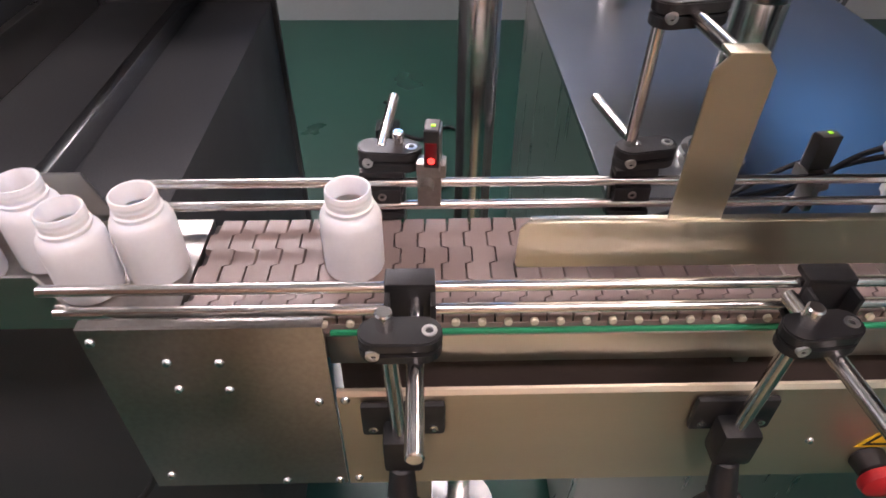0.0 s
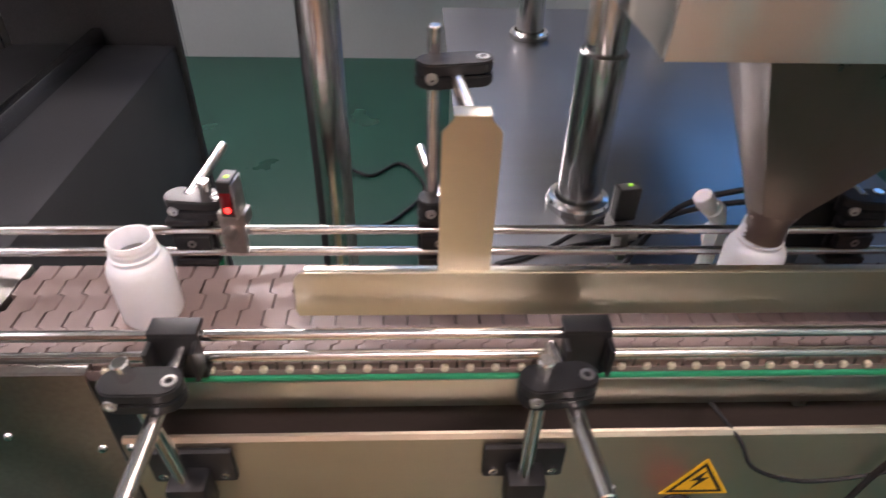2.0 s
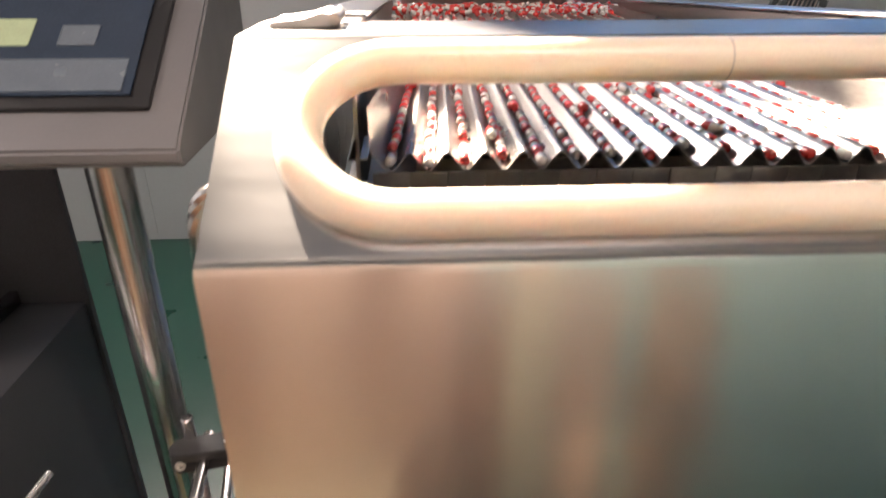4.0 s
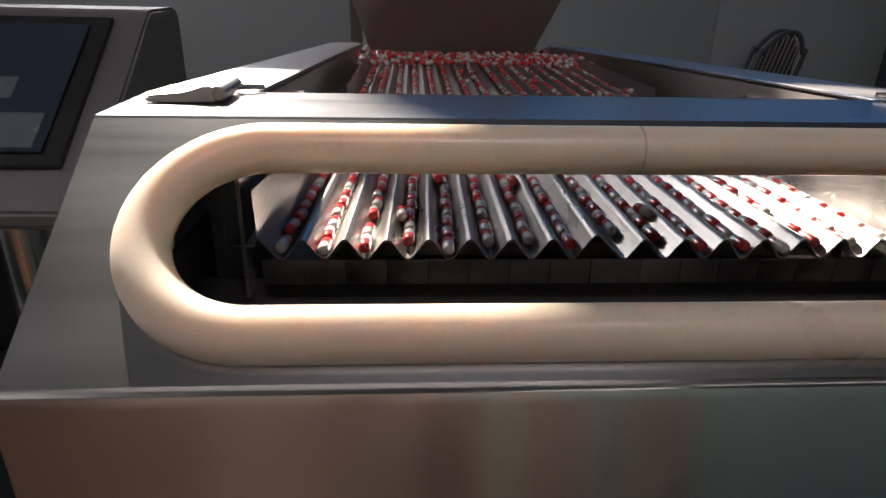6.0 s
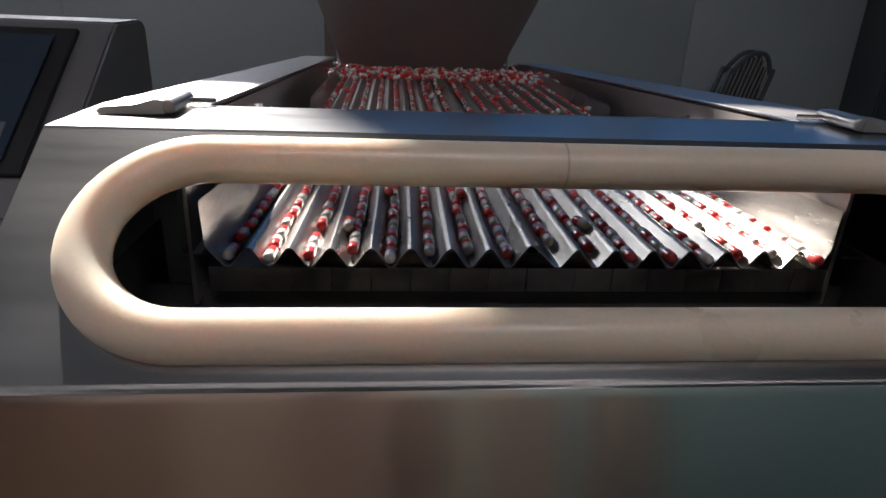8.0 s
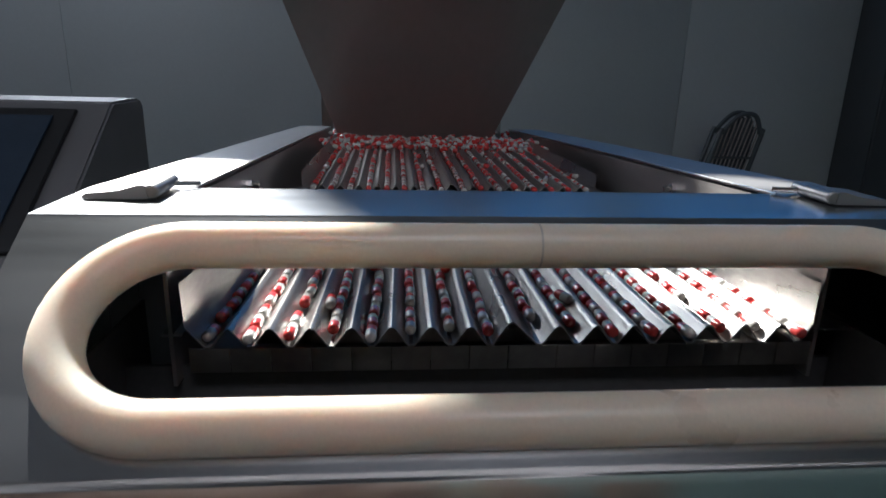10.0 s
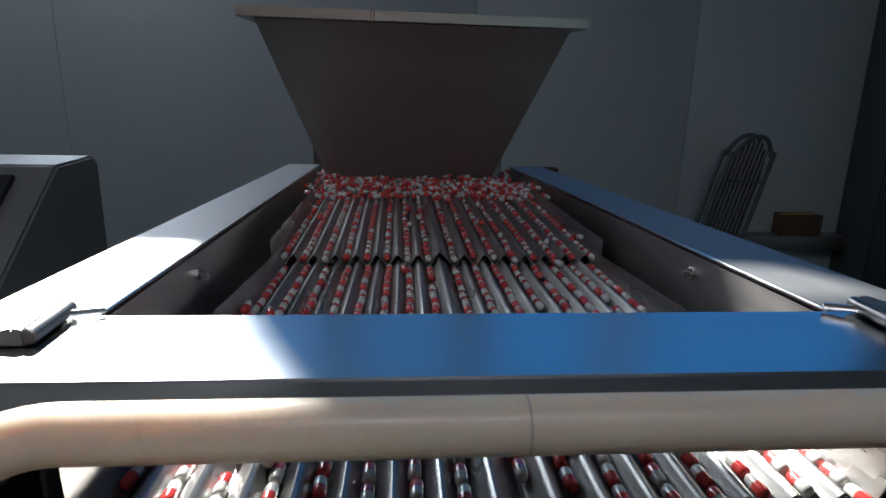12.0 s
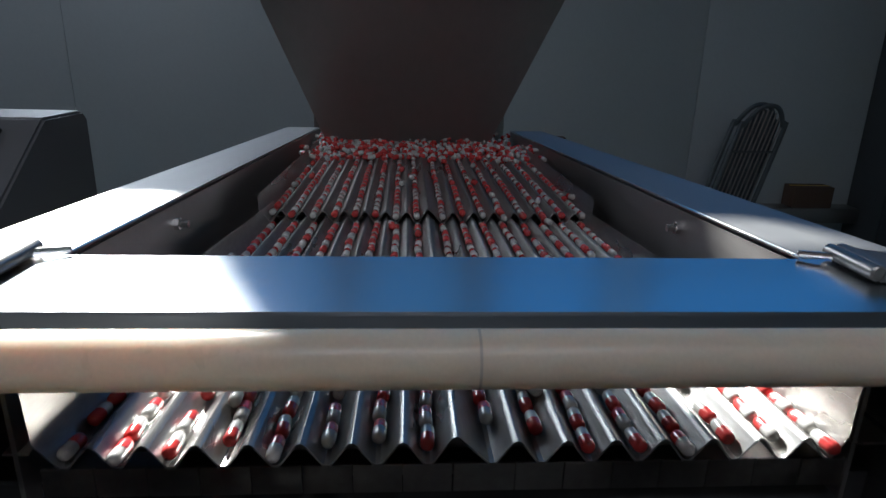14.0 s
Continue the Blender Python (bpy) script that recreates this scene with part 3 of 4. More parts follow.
# ---- photo sensors ----
def sensor(x, y, z, turn, lit=True):
    s = thing("photo_sensor", "small black photoelectric sensor with a lit red eye" if lit else "small black photoelectric sensor with a green lamp", "sensor", (x, y, z), "photo sensors")
    m = Matrix.Translation((x, y, z)) @ Euler((0, 0, radians(turn))).to_matrix().to_4x4()

    def P(nm, bm, mt, par, lab=""):
        bmesh.ops.transform(bm, matrix=m, verts=bm.verts)
        return part(nm, bm, mt, par, lab)

    c = P("case", box(B(), (-0.0065, -0.011, 0), (0.0065, 0.011, 0.036), 0.001), BLACK, s)
    P("lens", box(B(), (-0.005, -0.0116, 0.003), (0.005, -0.0105, 0.025), 0.0004), REDLENS, c, "dark red lens")
    if lit:
        P("eye", lathe(B(), [(0.0032, 0), (0.0028, 0.0008), (0.0002, 0.001)], Matrix.Translation((0, -0.0116, 0.0075)) @ Euler((radians(90), 0, 0)).to_matrix().to_4x4(), 12, False), LED_RED, c)
    P("top_plate", box(B(), (-0.0055, -0.009, 0.036), (0.0055, 0.009, 0.0366), 0.0002), GREYPAINT, c)
    P("lamp", box(B(), (-0.001, -0.004, 0.0366), (0.003, 0.0, 0.0376), 0.0004), LED_GREEN, c)
    P("side_plate", box(B(), (0.0066, -0.012, -0.002), (0.0078, 0.011, 0.034), 0.0003), STEEL, s)
    bm = box(B(), (-0.014, -0.006, -0.014), (0.012, 0.012, -0.0005), 0.0015)
    P("mount", bm, STEEL_DARK, s)
    P("thumb_screw", lathe(B(), [(0.0003, -0.012), (0.006, -0.0115), (0.0065, -0.006), (0.0065, 0)], Matrix.Translation((-0.004, -0.006, -0.02)) @ Euler((radians(-90), 0, 0)).to_matrix().to_4x4(), 18, False), STEEL_DARK, s)
    P("bracket", box(B(), (-0.013, -0.006, -0.045), (0.008, 0.002, -0.012), 0.001), STEEL_DARK, s)
    return s


sensor(0.0035, 0.483, 1.074, -6)
sensor(0.374, 0.518, 1.042, 98, False)
sensor(0.594, 0.335, 1.06, 184, False)


def cable(pts, r=0.0026):
    return single("cable", sweep(B(), curve_pts(pts, 30), r, 8), RUBBER, "black sensor cable hanging loose", "cable", "sensor cables")


cable([(0.377, 0.525, 1.048), (0.36, 0.545, 1.02), (0.30, 0.57, 0.95), (0.27, 0.62, 0.9), (0.36, 0.66, 0.893), (0.5, 0.7, 0.893)])
cable([(0.43, 0.62, 0.893), (0.46, 0.59, 1.0), (0.5, 0.54, 1.06), (0.56, 0.53, 1.07)], 0.0032)
cable([(0.44, 0.66, 0.893), (0.47, 0.61, 0.98), (0.52, 0.55, 1.04), (0.57, 0.53, 1.05)], 0.0032)
cable([(0.597, 0.35, 1.056), (0.598, 0.325, 1.02), (0.594, 0.318, 0.95), (0.585, 0.322, 0.88), (0.57, 0.32, 0.8)], 0.003)
cable([(0.43, 0.36, 0.952), (0.45, 0.33, 0.937), (0.47, 0.322, 0.905), (0.52, 0.324, 0.88), (0.57, 0.326, 0.88), (0.61, 0.322, 0.9)], 0.002)

cable([(-0.9, 0.3, 0.55), (-0.6, 0.33, 0.7), (-0.42, 0.33, 0.72), (-0.3, 0.34, 0.76), (-0.25, 0.36, 0.86)], 0.0035)
pl = thing("power_plug", "black power plug with its cord on the floor", "plug", (-0.16, 2.35, 0))
part("plug_body", box(B(), (-0.21, 2.3, 0.0), (-0.11, 2.4, 0.05), 0.012), BLACK, pl)
part("cord", sweep(B(), curve_pts([(-0.12, 2.34, 0.02), (-0.02, 2.3, 0.008), (0.1, 2.4, 0.008), (0.2, 2.2, 0.008), (0.1, 2.0, 0.008), (-0.02, 1.9, 0.008)], 30), 0.007, 8), RUBBER, pl)
# ---- warning sign and emergency stop on the side box ----
ws_ = thing("warning_sign", "yellow triangular high-voltage warning sticker", "sign", (0.432, YF, 0.85))
part("plate", prism(B(), [(0.399, YF - 0.0004, 0.85), (0.466, YF - 0.0004, 0.85), (0.432, YF - 0.0004, 0.907)], (0, -0.0006, 0)), YELLOW, ws_)
b_ = B()
o = [Vector((0.405, YF - 0.0011, 0.8535)), Vector((0.46, YF - 0.0011, 0.8535)), Vector((0.4323, YF - 0.0011, 0.901))]
cc = (o[0] + o[1] + o[2]) / 3
i_ = [cc + (p - cc) * 0.8 for p in o]
for k in range(3):
    prism(b_, [o[k], o[(k + 1) % 3], i_[(k + 1) % 3], i_[k]], (0, -0.0004, 0))
prism(b_, [(0.4365, YF - 0.0011, 0.889), (0.424, YF - 0.0011, 0.872), (0.4318, YF - 0.0011, 0.8735), (0.427, YF - 0.0011, 0.858), (0.4402, YF - 0.0011, 0.8775), (0.4325, YF - 0.0011, 0.876)], (0, -0.0004, 0))
part("print", b_, INK, ws_, "black border and lightning flash")
es = thing("emergency_stop", "red mushroom emergency stop button on a black collar", "button", (0.418, YF, 0.834))
part("collar", cyl(B(), (0.418, YF, 0.834), (0.418, 0.312, 0.834), 0.017, 0.015, 24, 0.002), BLACK, es)
part("mushroom_head", lathe(B(), [(0.012, 0), (0.0195, 0.003), (0.0205, 0.007), (0.019, 0.0125), (0.012, 0.016), (0.0003, 0.0168)], Matrix.Translation((0.418, 0.312, 0.834)) @ Euler((radians(90), 0, 0)).to_matrix().to_4x4(), 28, False), REDKNOB, es)


# ---- bottles ----
def bottle(x, y, z=ZB + 0.0008, base=None):
    if base is not None:
        return copy_thing(base, Matrix.Translation((x, y, z)) @ Euler((0, 0, x * 37)).to_matrix().to_4x4())
    prof = [(0.0002, 0.0014), (0.016, 0.0011), (0.021, 0.0), (0.0238, 0.0017), (0.0246, 0.0047), (0.0247, 0.0548), (0.0244, 0.0595), (0.0232, 0.0643), (0.021, 0.0676), (0.0201, 0.0695), (0.0196, 0.0713), (0.0211, 0.0726), (0.0211, 0.0742), (0.0192, 0.0753), (0.01926, 0.0784), (0.01975, 0.0794), (0.01975, 0.0805), (0.0193, 0.0813), (0.0193, 0.0832), (0.01971, 0.0841), (0.01971, 0.0852), (0.0193, 0.086), (0.0193, 0.0888), (0.0189, 0.0895), (0.0175, 0.0895), (0.0171, 0.0888), (0.0171, 0.0699), (0.0185, 0.0671), (0.0225, 0.0586), (0.0228, 0.0057), (0.02, 0.0028), (0.0002, 0.0028)]
    prof = [(r * (0.95 if h > 0.069 else 1.04), h) for r, h in prof]
    m = Matrix.Diagonal((1.01, 1.01, 0.92, 1))
    up = [k for k, (r, h) in enumerate(prof) if h > 0.069]
    first, last_ = up[0], up[-1]
    ob = thing("pill_bottle", "open white plastic pill bottle standing on the conveyor", "bottle", (x, y, z), "pill bottles")
    bm = B()
    lathe(bm, prof[: first + 1], m, 40, False)
    lathe(bm, prof[last_:], m, 40, False)
    for nm, b in (("bottle_body", bm), ("threaded_neck", lathe(B(), prof[first : last_ + 1], m, 40, False))):
        new(nm, finish(b, nm, HDPE)).parent = ob
    return ob


b0 = bottle(-0.065, 0.425)
for x, y in ((-0.235, 0.424), (-0.284, 0.404), (-0.335, 0.443), (-0.39, 0.418), (0.473, 0.444), (0.682, 0.3845)):
    bottle(x, y, ZB + 0.0008 if x > -0.2 else 1.0028, b0)

# ---- counting machine: base, posts, head ----
base = thing("machine_base", "stainless machine base cabinet with a flat steel table top", "cabinet", (0.57, 1.14, 0))
part("table_top", box(B(), (0.236, 0.515, 0.878), (0.906, 1.68, 0.89), 0.002), PLATE, base, "satin steel table top")
part("body", box(B(), (0.26, 0.585, 0.06), (0.885, 1.655, 0.8775), 0.004), STEEL, base)
for x in (0.3, 0.84):
    for y in (0.63, 1.61):
        part("foot", cyl(B(), (x, y, 0), (x, y, 0.0595), 0.028, 0.02, 16, 0.003), BLACK, base)
for x, y in ((0.402, 0.768), (0.777, 0.772), (0.43, 1.466), (0.76, 1.466)):
    p_ = thing("support_post", "polished steel telescopic post with a round flange", "post", (x, y, 0.89), "machine support posts")
    part("flange", lathe(B(), [(0.001, 0.0005), (0.044, 0.0005), (0.046, 0.003), (0.046, 0.012), (0.043, 0.016), (0.035, 0.018)], Matrix.Translation((x, y, 0.89)), 32, False), CHROME, p_)
    part("sleeve", cyl(B(), (x, y, 0.906), (x, y, 1.12), 0.031, None, 32, 0.002), CHROME, p_)
    part("inner_tube", cyl(B(), (x, y, 1.12), (x, y, 1.45), 0.025, None, 32, 0.002), CHROME, p_)

XC = 0.578
XL, XR = 0.290, 0.868
YP, ZP0, ZP1 = 0.300, 1.287, 1.492
YBD, ZT = 0.434, 1.5785
YI = 0.515
XIL, XIR = 0.360, 0.793
YE = 1.62
ZE = 1.518


def ztop(y):
    return ZT + (ZE - ZT) * max(0.0, y - YI) / (1.55 - YI)


head = thing("counting_head", "stainless capsule counting head with an oval inspection slot", "counting machine", (XC, 0.8, 1.287))
# front panel with its rolled top edge and side return
b_ = B()
prism(b_, [(XL, YP, ZP0), (XL, YP, ZP1 - 0.006), (XL, YP + 0.002, ZP1 - 0.001), (XL, YP + 0.006, ZP1 + 0.0015), (XL, YP + 0.006, ZP1 - 0.004), (XL, YP + 0.003, ZP1 - 0.008), (XL, YP + 0.003, ZP0)], (XR - XL, 0, 0))
part("front_panel", b_, STEEL_V, head, "vertical brushed steel front panel")
for sx, x in ((1, XL), (-1, XR)):
    b_ = B()
    ys = [(YP + 0.004, ZP0), (YP + 0.004, ZP1), (YBD, ZT - 0.002), (YI, ztop(YI) - 0.002), (YE, ztop(YE) - 0.002), (YE, 1.36), (0.62, ZP0)]
    prism(b_, [(x, y, z) for y, z in ys], (0.0025 * sx, 0, 0))
    part("side_panel", b_, STEEL, head, "steel side panel")
part("bottom_panel", box(B(), (XL + 0.004, 0.305, ZP0 + 0.001), (XR - 0.004, 0.36, ZP0 + 0.004)), STEEL_DARK, head)
part("bottom_panel", box(B(), (XL + 0.004, 0.47, ZP0 + 0.001), (XR - 0.004, 1.55, ZP0 + 0.004)), STEEL_DARK, head)
# side handle, a bent rod on the left flank
part("side_handle", sweep(B(), curve_pts([(XL, 0.37, 1.505), (XL - 0.012, 0.37, 1.502), (XL - 0.019, 0.37, 1.485), (XL - 0.02, 0.37, 1.44), (XL - 0.018, 0.37, 1.405), (XL - 0.011, 0.37, 1.39), (XL, 0.37, 1.386)], 30), 0.005, 10), CHROME, head)
part("side_flap", box(B(), (XL - 0.012, 0.395, 1.26), (XL - 0.008, 0.41, 1.372), 0.001), STEEL, head)
part("flap_bolt", cyl(B(), (XL, 0.4, 1.365), (XL - 0.016, 0.4, 1.365), 0.005, None, 10, 0.001), CHROME, head)
# sloped face with the stadium opening
sl = Vector((0, YBD - YP - 0.004, ZT - ZP1)).normalized()
so = Vector((0, YP + 0.004, ZP1))
SLEN = math.hypot(YBD - YP - 0.004, ZT - ZP1)
sn = Vector((0, -sl.z, sl.y))
S0, S1, XT0, XT1 = 0.0235, 0.1315, 0.335, 0.829
RT = (S1 - S0) / 2


def stadium(grow=0.0, n=24):
    r = RT + grow
    out = []
    for cx, a0 in ((XT1 - RT, -90), (XT0 + RT, 90)):
        for k in range(n + 1):
            a = radians(a0 + 180 * k / n)
            out.append((cx + r * math.cos(a), (S0 + S1) / 2 + r * math.sin(a)))
    return out


def on_slope(x, s, h=0.0):
    p = so + sl * s + sn * h
    return Vector((x, p.y, p.z))


b_ = B()
ring = stadium(-0.006)
cx_, cs_ = XC, (S0 + S1) / 2
layers = []
for h in (0.0, -0.0025):
    inner, outer = [], []
    for x, s in ring:
        inner.append(b_.verts.new(on_slope(x, s, h)))
        if s >= cs_ and XT0 + RT <= x <= XT1 - RT or (XT0 + RT < x < XT1 - RT):
            ox, os_ = x, SLEN if s > cs_ else 0.0
        else:
            hx = XR if x > cx_ else XL
            ex = XT1 - RT if x > cx_ else XT0 + RT
            dx, ds = x - ex, s - cs_
            k = min(abs((hx - ex) / dx) if abs(dx) > 1e-9 else 1e9, ((SLEN - cs_) if ds > 0 else cs_) / abs(ds) if abs(ds) > 1e-9 else 1e9)
            ox, os_ = ex + dx * k, cs_ + ds * k
        outer.append(b_.verts.new(on_slope(ox, min(max(os_, 0), SLEN), h)))
    n = len(inner)
    for i in range(n):
        b_.faces.new((inner[i], inner[(i + 1) % n], outer[(i + 1) % n], outer[i]))
    layers.append((inner, outer))
for i in range(n):
    b_.faces.new((layers[0][0][i], layers[0][0][(i + 1) % n], layers[1][0][(i + 1) % n], layers[1][0][i]))
for cxx, css in ((XL, 0), (XL, SLEN), (XR, 0), (XR, SLEN)):
    pts = sorted(layers[0][1], key=lambda v: (v.co - on_slope(cxx, css)).length)[:2]
    b_.faces.new((pts[0], pts[1], b_.verts.new(on_slope(cxx, css))))
part("sloped_face", b_, STEEL_TOP, head, "sloped satin steel face with an oval slot", smooth=False)
tube = part("edge_tube", sweep(B(), [on_slope(x, s, 0.004) for x, s in stadium(0, 28)], 0.0131, 24, True), SILICONE, head, "ivory silicone edge tube round the slot")
b_ = B()
ss = on_slope(0.5835, S1, 0.004)
sweep(b_, [ss + Vector((-0.0006, 0, 0)), ss + Vector((0.0006, 0, 0))], 0.01325, 24)
part("tube_joint", b_, SEAM, tube, "dark butt joint of the tube")
# top strip and side strips
b_ = B()
prism(b_, [(XL, YBD, ZT), (XL, YBD + 0.0015, ZT + 0.0012), (XL, YI, ZT + 0.0012), (XL, YI, ZT - 0.014), (XL, YI - 0.002, ZT - 0.014), (XL, YI - 0.002, ZT - 0.001), (XL, YBD, ZT - 0.002)], (XR - XL, 0, 0))
part("top_strip", b_, STEEL_TOP, head, "satin steel cross strip")
for xa, xb, xi in ((XL, XIL, XIL), (XIR, XR, XIR)):
    b_ = B()
    prism(b_, [(xa, YI + 0.001, ZT + 0.001), (xb, YI + 0.001, ZT + 0.001), (xb, YE, ztop(YE)), (xa, YE, ztop(YE))], (0, 0, -0.0025))
    part("side_strip", b_, STRIP, head, "satin steel side strip")
    b_ = B()
    prism(b_, [(xi, YI - 0.004, ZT - 0.003), (xi, YE, ztop(YE) - 0.003), (xi, YE, 1.40), (xi, YI - 0.004, 1.40)], ((-0.0025 if xi == XIL else 0.0025), 0, 0))
    part("inner_wall", b_, INNER_STEEL, head, "steel inner trough wall")
    part("strip_edge", cyl(B(), (xi, YI + 0.002, ZT + 0.0002), (xi, YE, ztop(YE) - 0.0008), 0.0016, None, 10), CHROME, head, "bright rounded edge of the side strip")
    # cheek added to block the sun from the tray's side plate
    part("slot_cheek", box(B(), (min(xi, xi + (-0.0025 if xi == XIL else 0.0025)), 0.446, 1.462), (max(xi, xi + (-0.0025 if xi == XIL else 0.0025)), 0.5105, ZT - 0.016)), INNER_STEEL, head, "short steel cheek added to keep sun off the tray end")
    d = 1 if xi == XIL else -1
    for y, z in ((0.69, 1.549), (1.45, 1.49)):
        b_ = B()
        cyl(b_, (xi, y, z), (xi + 0.004 * d, y, z), 0.0055, None, 6)
        cyl(b_, (xi + 0.004 * d, y, z), (xi + 0.011 * d, y, z), 0.0032, None, 10)
        part("wall_bolt", b_, CHROME, head)
part("trough_floor", box(B(), (XIL - 0.002, 0.46, 1.455), (XIR + 0.002, YE, 1.459)), INNER_STEEL, head)
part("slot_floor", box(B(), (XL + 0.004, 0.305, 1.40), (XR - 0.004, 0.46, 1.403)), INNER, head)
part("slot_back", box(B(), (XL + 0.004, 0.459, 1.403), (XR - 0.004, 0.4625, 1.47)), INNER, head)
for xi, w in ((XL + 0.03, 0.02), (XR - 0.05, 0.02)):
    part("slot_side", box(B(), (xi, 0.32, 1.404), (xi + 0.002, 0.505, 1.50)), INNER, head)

# toggle latches on the cover's corners
for x, s in ((0.338, 1), (0.815, -1)):
    lt = thing("toggle_latch", "bright steel toggle latch on the cover corner", "latch", (x, 0.5, ZT), "cover latches")
    b_ = B()
    prof = [(-0.006, 0.0008), (-0.004, 0.0045), (0.018, 0.0065), (0.031, 0.0105), (0.036, 0.0095), (0.037, 0.001)]
    prism(b_, [(x + s * (u - 0.03), 0.472, ZT + 0.001 + w) for u, w in prof], (0, 0.044, 0), 0.001)
    part("cover_plate", b_, STRIP, lt, "bent steel cover plate")
    part("roll", cyl(B(), (x + s * 0.0085, 0.4725, ZT + 0.0068), (x + s * 0.0085, 0.5155, ZT + 0.0068), 0.0044, None, 16, 0.001), STEEL_DARK, lt, "dark rolled end of the latch")
    part("pin", cyl(B(), (x + s * 0.011, 0.506, ZT + 0.006), (x + s * 0.027, 0.516, ZT + 0.0045), 0.002, None, 10, 0.0005), CHROME, lt)

# ---- vibrating trays ----
LP = 0.0262
VAL = [0.381 + LP * i for i in range(8)] + [0.598 + LP * i for i in range(8)]


def tray(y0, y1, z, name_label, k=1.0, k_back=1.0):
    t = thing("vibrating_tray", name_label, "tray", (XC, y0, z), "vibrating trays")
    pts = [(XIL + 0.0065, 0.0435), (XIL + 0.0075, 0.014)]
    for i, v in enumerate(VAL):
        if i:
            top = (XC + 0.001, 0.0158) if i == 8 else (v - LP / 2, 0.0127)
            pts += [(top[0] + u, top[1] - d) for u, d in ((-0.0036, 0.0026), (-0.0019, 0.0007), (0, 0), (0.0019, 0.0007), (0.0036, 0.0026))]
        pts += [(v - 0.003, 0.0013), (v - 0.0013, 0.0), (v + 0.0013, 0.0), (v + 0.003, 0.0013)]
    pts += [(XIR - 0.0025, 0.013), (XIR - 0.0022, 0.0425)]
    rise = 0.006
    th = 0.0013
    b_ = B()
    rows = []
    for y, dz, kk, side in ((y0, 0, k, 0.0435 if k == 1 else 0.03), (y1, rise, k_back, 0.02)):
        ring = [(XC + (px - XC) * kk, min(pz, side)) for px, pz in pts]
        rows.append(([b_.verts.new((px, y, z + pz + dz)) for px, pz in ring], [b_.verts.new((px, y, z + pz + dz - th)) for px, pz in ring]))
    n = len(pts)
    for i in range(n - 1):
        b_.faces.new((rows[0][0][i], rows[0][0][i + 1], rows[1][0][i + 1], rows[1][0][i]))
        b_.faces.new((rows[0][1][i], rows[0][1][i + 1], rows[1][1][i + 1], rows[1][1][i]))
        b_.faces.new((rows[0][0][i], rows[0][0][i + 1], rows[0][1][i + 1], rows[0][1][i]))
    for i in (0, n - 1):
        b_.faces.new((rows[0][0][i], rows[1][0][i], rows[1][1][i], rows[0][1][i]))
    part("channel_sheet", b_, TRAY, t, "folded polished steel channel sheet")
    b_ = B()
    k = min(k, k_back)
    box(b_, (XIL + 0.008 + 0.22 * (1 - k), y0 + 0.03, z - 0.012), (XIR - 0.004 - 0.22 * (1 - k), y1 - 0.01, z - 0.002))
    part("tray_carrier", b_, STEEL_DARK, t)
    return t


front_tray = tray(0.446, 0.915, 1.4895, "polished steel tray with sixteen V-shaped capsule lanes", 1.0, 0.86)
tray(0.868, 1.33, 1.503, "polished steel tray with sixteen V-shaped capsule lanes", 0.9, 0.86)
for v in VAL:
    part("lip_plate", box(B(), (v - (LP / 2 if v != 0.598 else 0.02) + 0.0003, 0.4475, 1.4705), (v + LP / 2 - 0.0003, 0.4495, 1.4875), 0.0004), STEEL_DARK, front_tray)
for xa, xb in ((0.3525, 0.3655), (0.7925, 0.826)):
    single("tray_flange", box(B(), (xa, 0.446, 1.497), (xb, 0.504, 1.4985), 0.0004), TRAY, "flat bright steel flange beside the capsule tray", "flange", "tray flanges")
ft = thing("feed_tray", "flat steel feed tray under the hopper heaped with capsules", "tray", (XC, 1.26, 1.512))
b_ = B()
box(b_, (XIL + 0.004, 1.335, 1.484), (XIR - 0.003, YE, 1.4855))
part("sheet", b_, TRAY, ft)

# ---- hopper ----
hp = thing("hopper", "dark stainless feed hopper with a folded rim", "hopper", (XC, 1.5, 1.5))
low = [(0.392, 1.52, 1.492), (0.727, 1.52, 1.492), (0.727, 1.85, 1.492), (0.392, 1.85, 1.492)]
top = [(0.296, 1.30, 1.80), (0.828, 1.30, 1.795), (0.828, 2.1, 1.795), (0.296, 2.1, 1.80)]
for i in range(4):
    a, b, c, d = [Vector(p) for p in (low[i], low[(i + 1) % 4], top[(i + 1) % 4], top[i])]
    nrm = (b - a).cross(d - a).normalized()
    part("hopper_wall", prism(B(), [a, b, c, d], nrm * 0.002), HOPPER, hp)
b_ = B()
for i in range(4):
    c, d = Vector(top[i]), Vector(top[(i + 1) % 4])
    o = (c + d) / 2 - Vector((0.564, 1.7, 1.8))
    o.z = 0
    o.normalize()
    e = (d - c).normalized() * 0.024
    prism(b_, [c, d, d + o * 0.024 + e, c + o * 0.024 - e], (0, 0, 0.002))
    prism(b_, [c + o * 0.024 - e, d + o * 0.024 + e, d + o * 0.024 + e + Vector((0, 0, 0.016)), c + o * 0.024 - e + Vector((0, 0, 0.016))], o * 0.002)
part("rim", b_, STEEL, hp, "bright folded steel rim")
for x in (0.33, 0.8):
    part("hopper_leg", box(B(), (x - 0.015, 1.86, 0.89), (x + 0.015, 1.89, 1.70), 0.002), STEEL_DARK, hp)

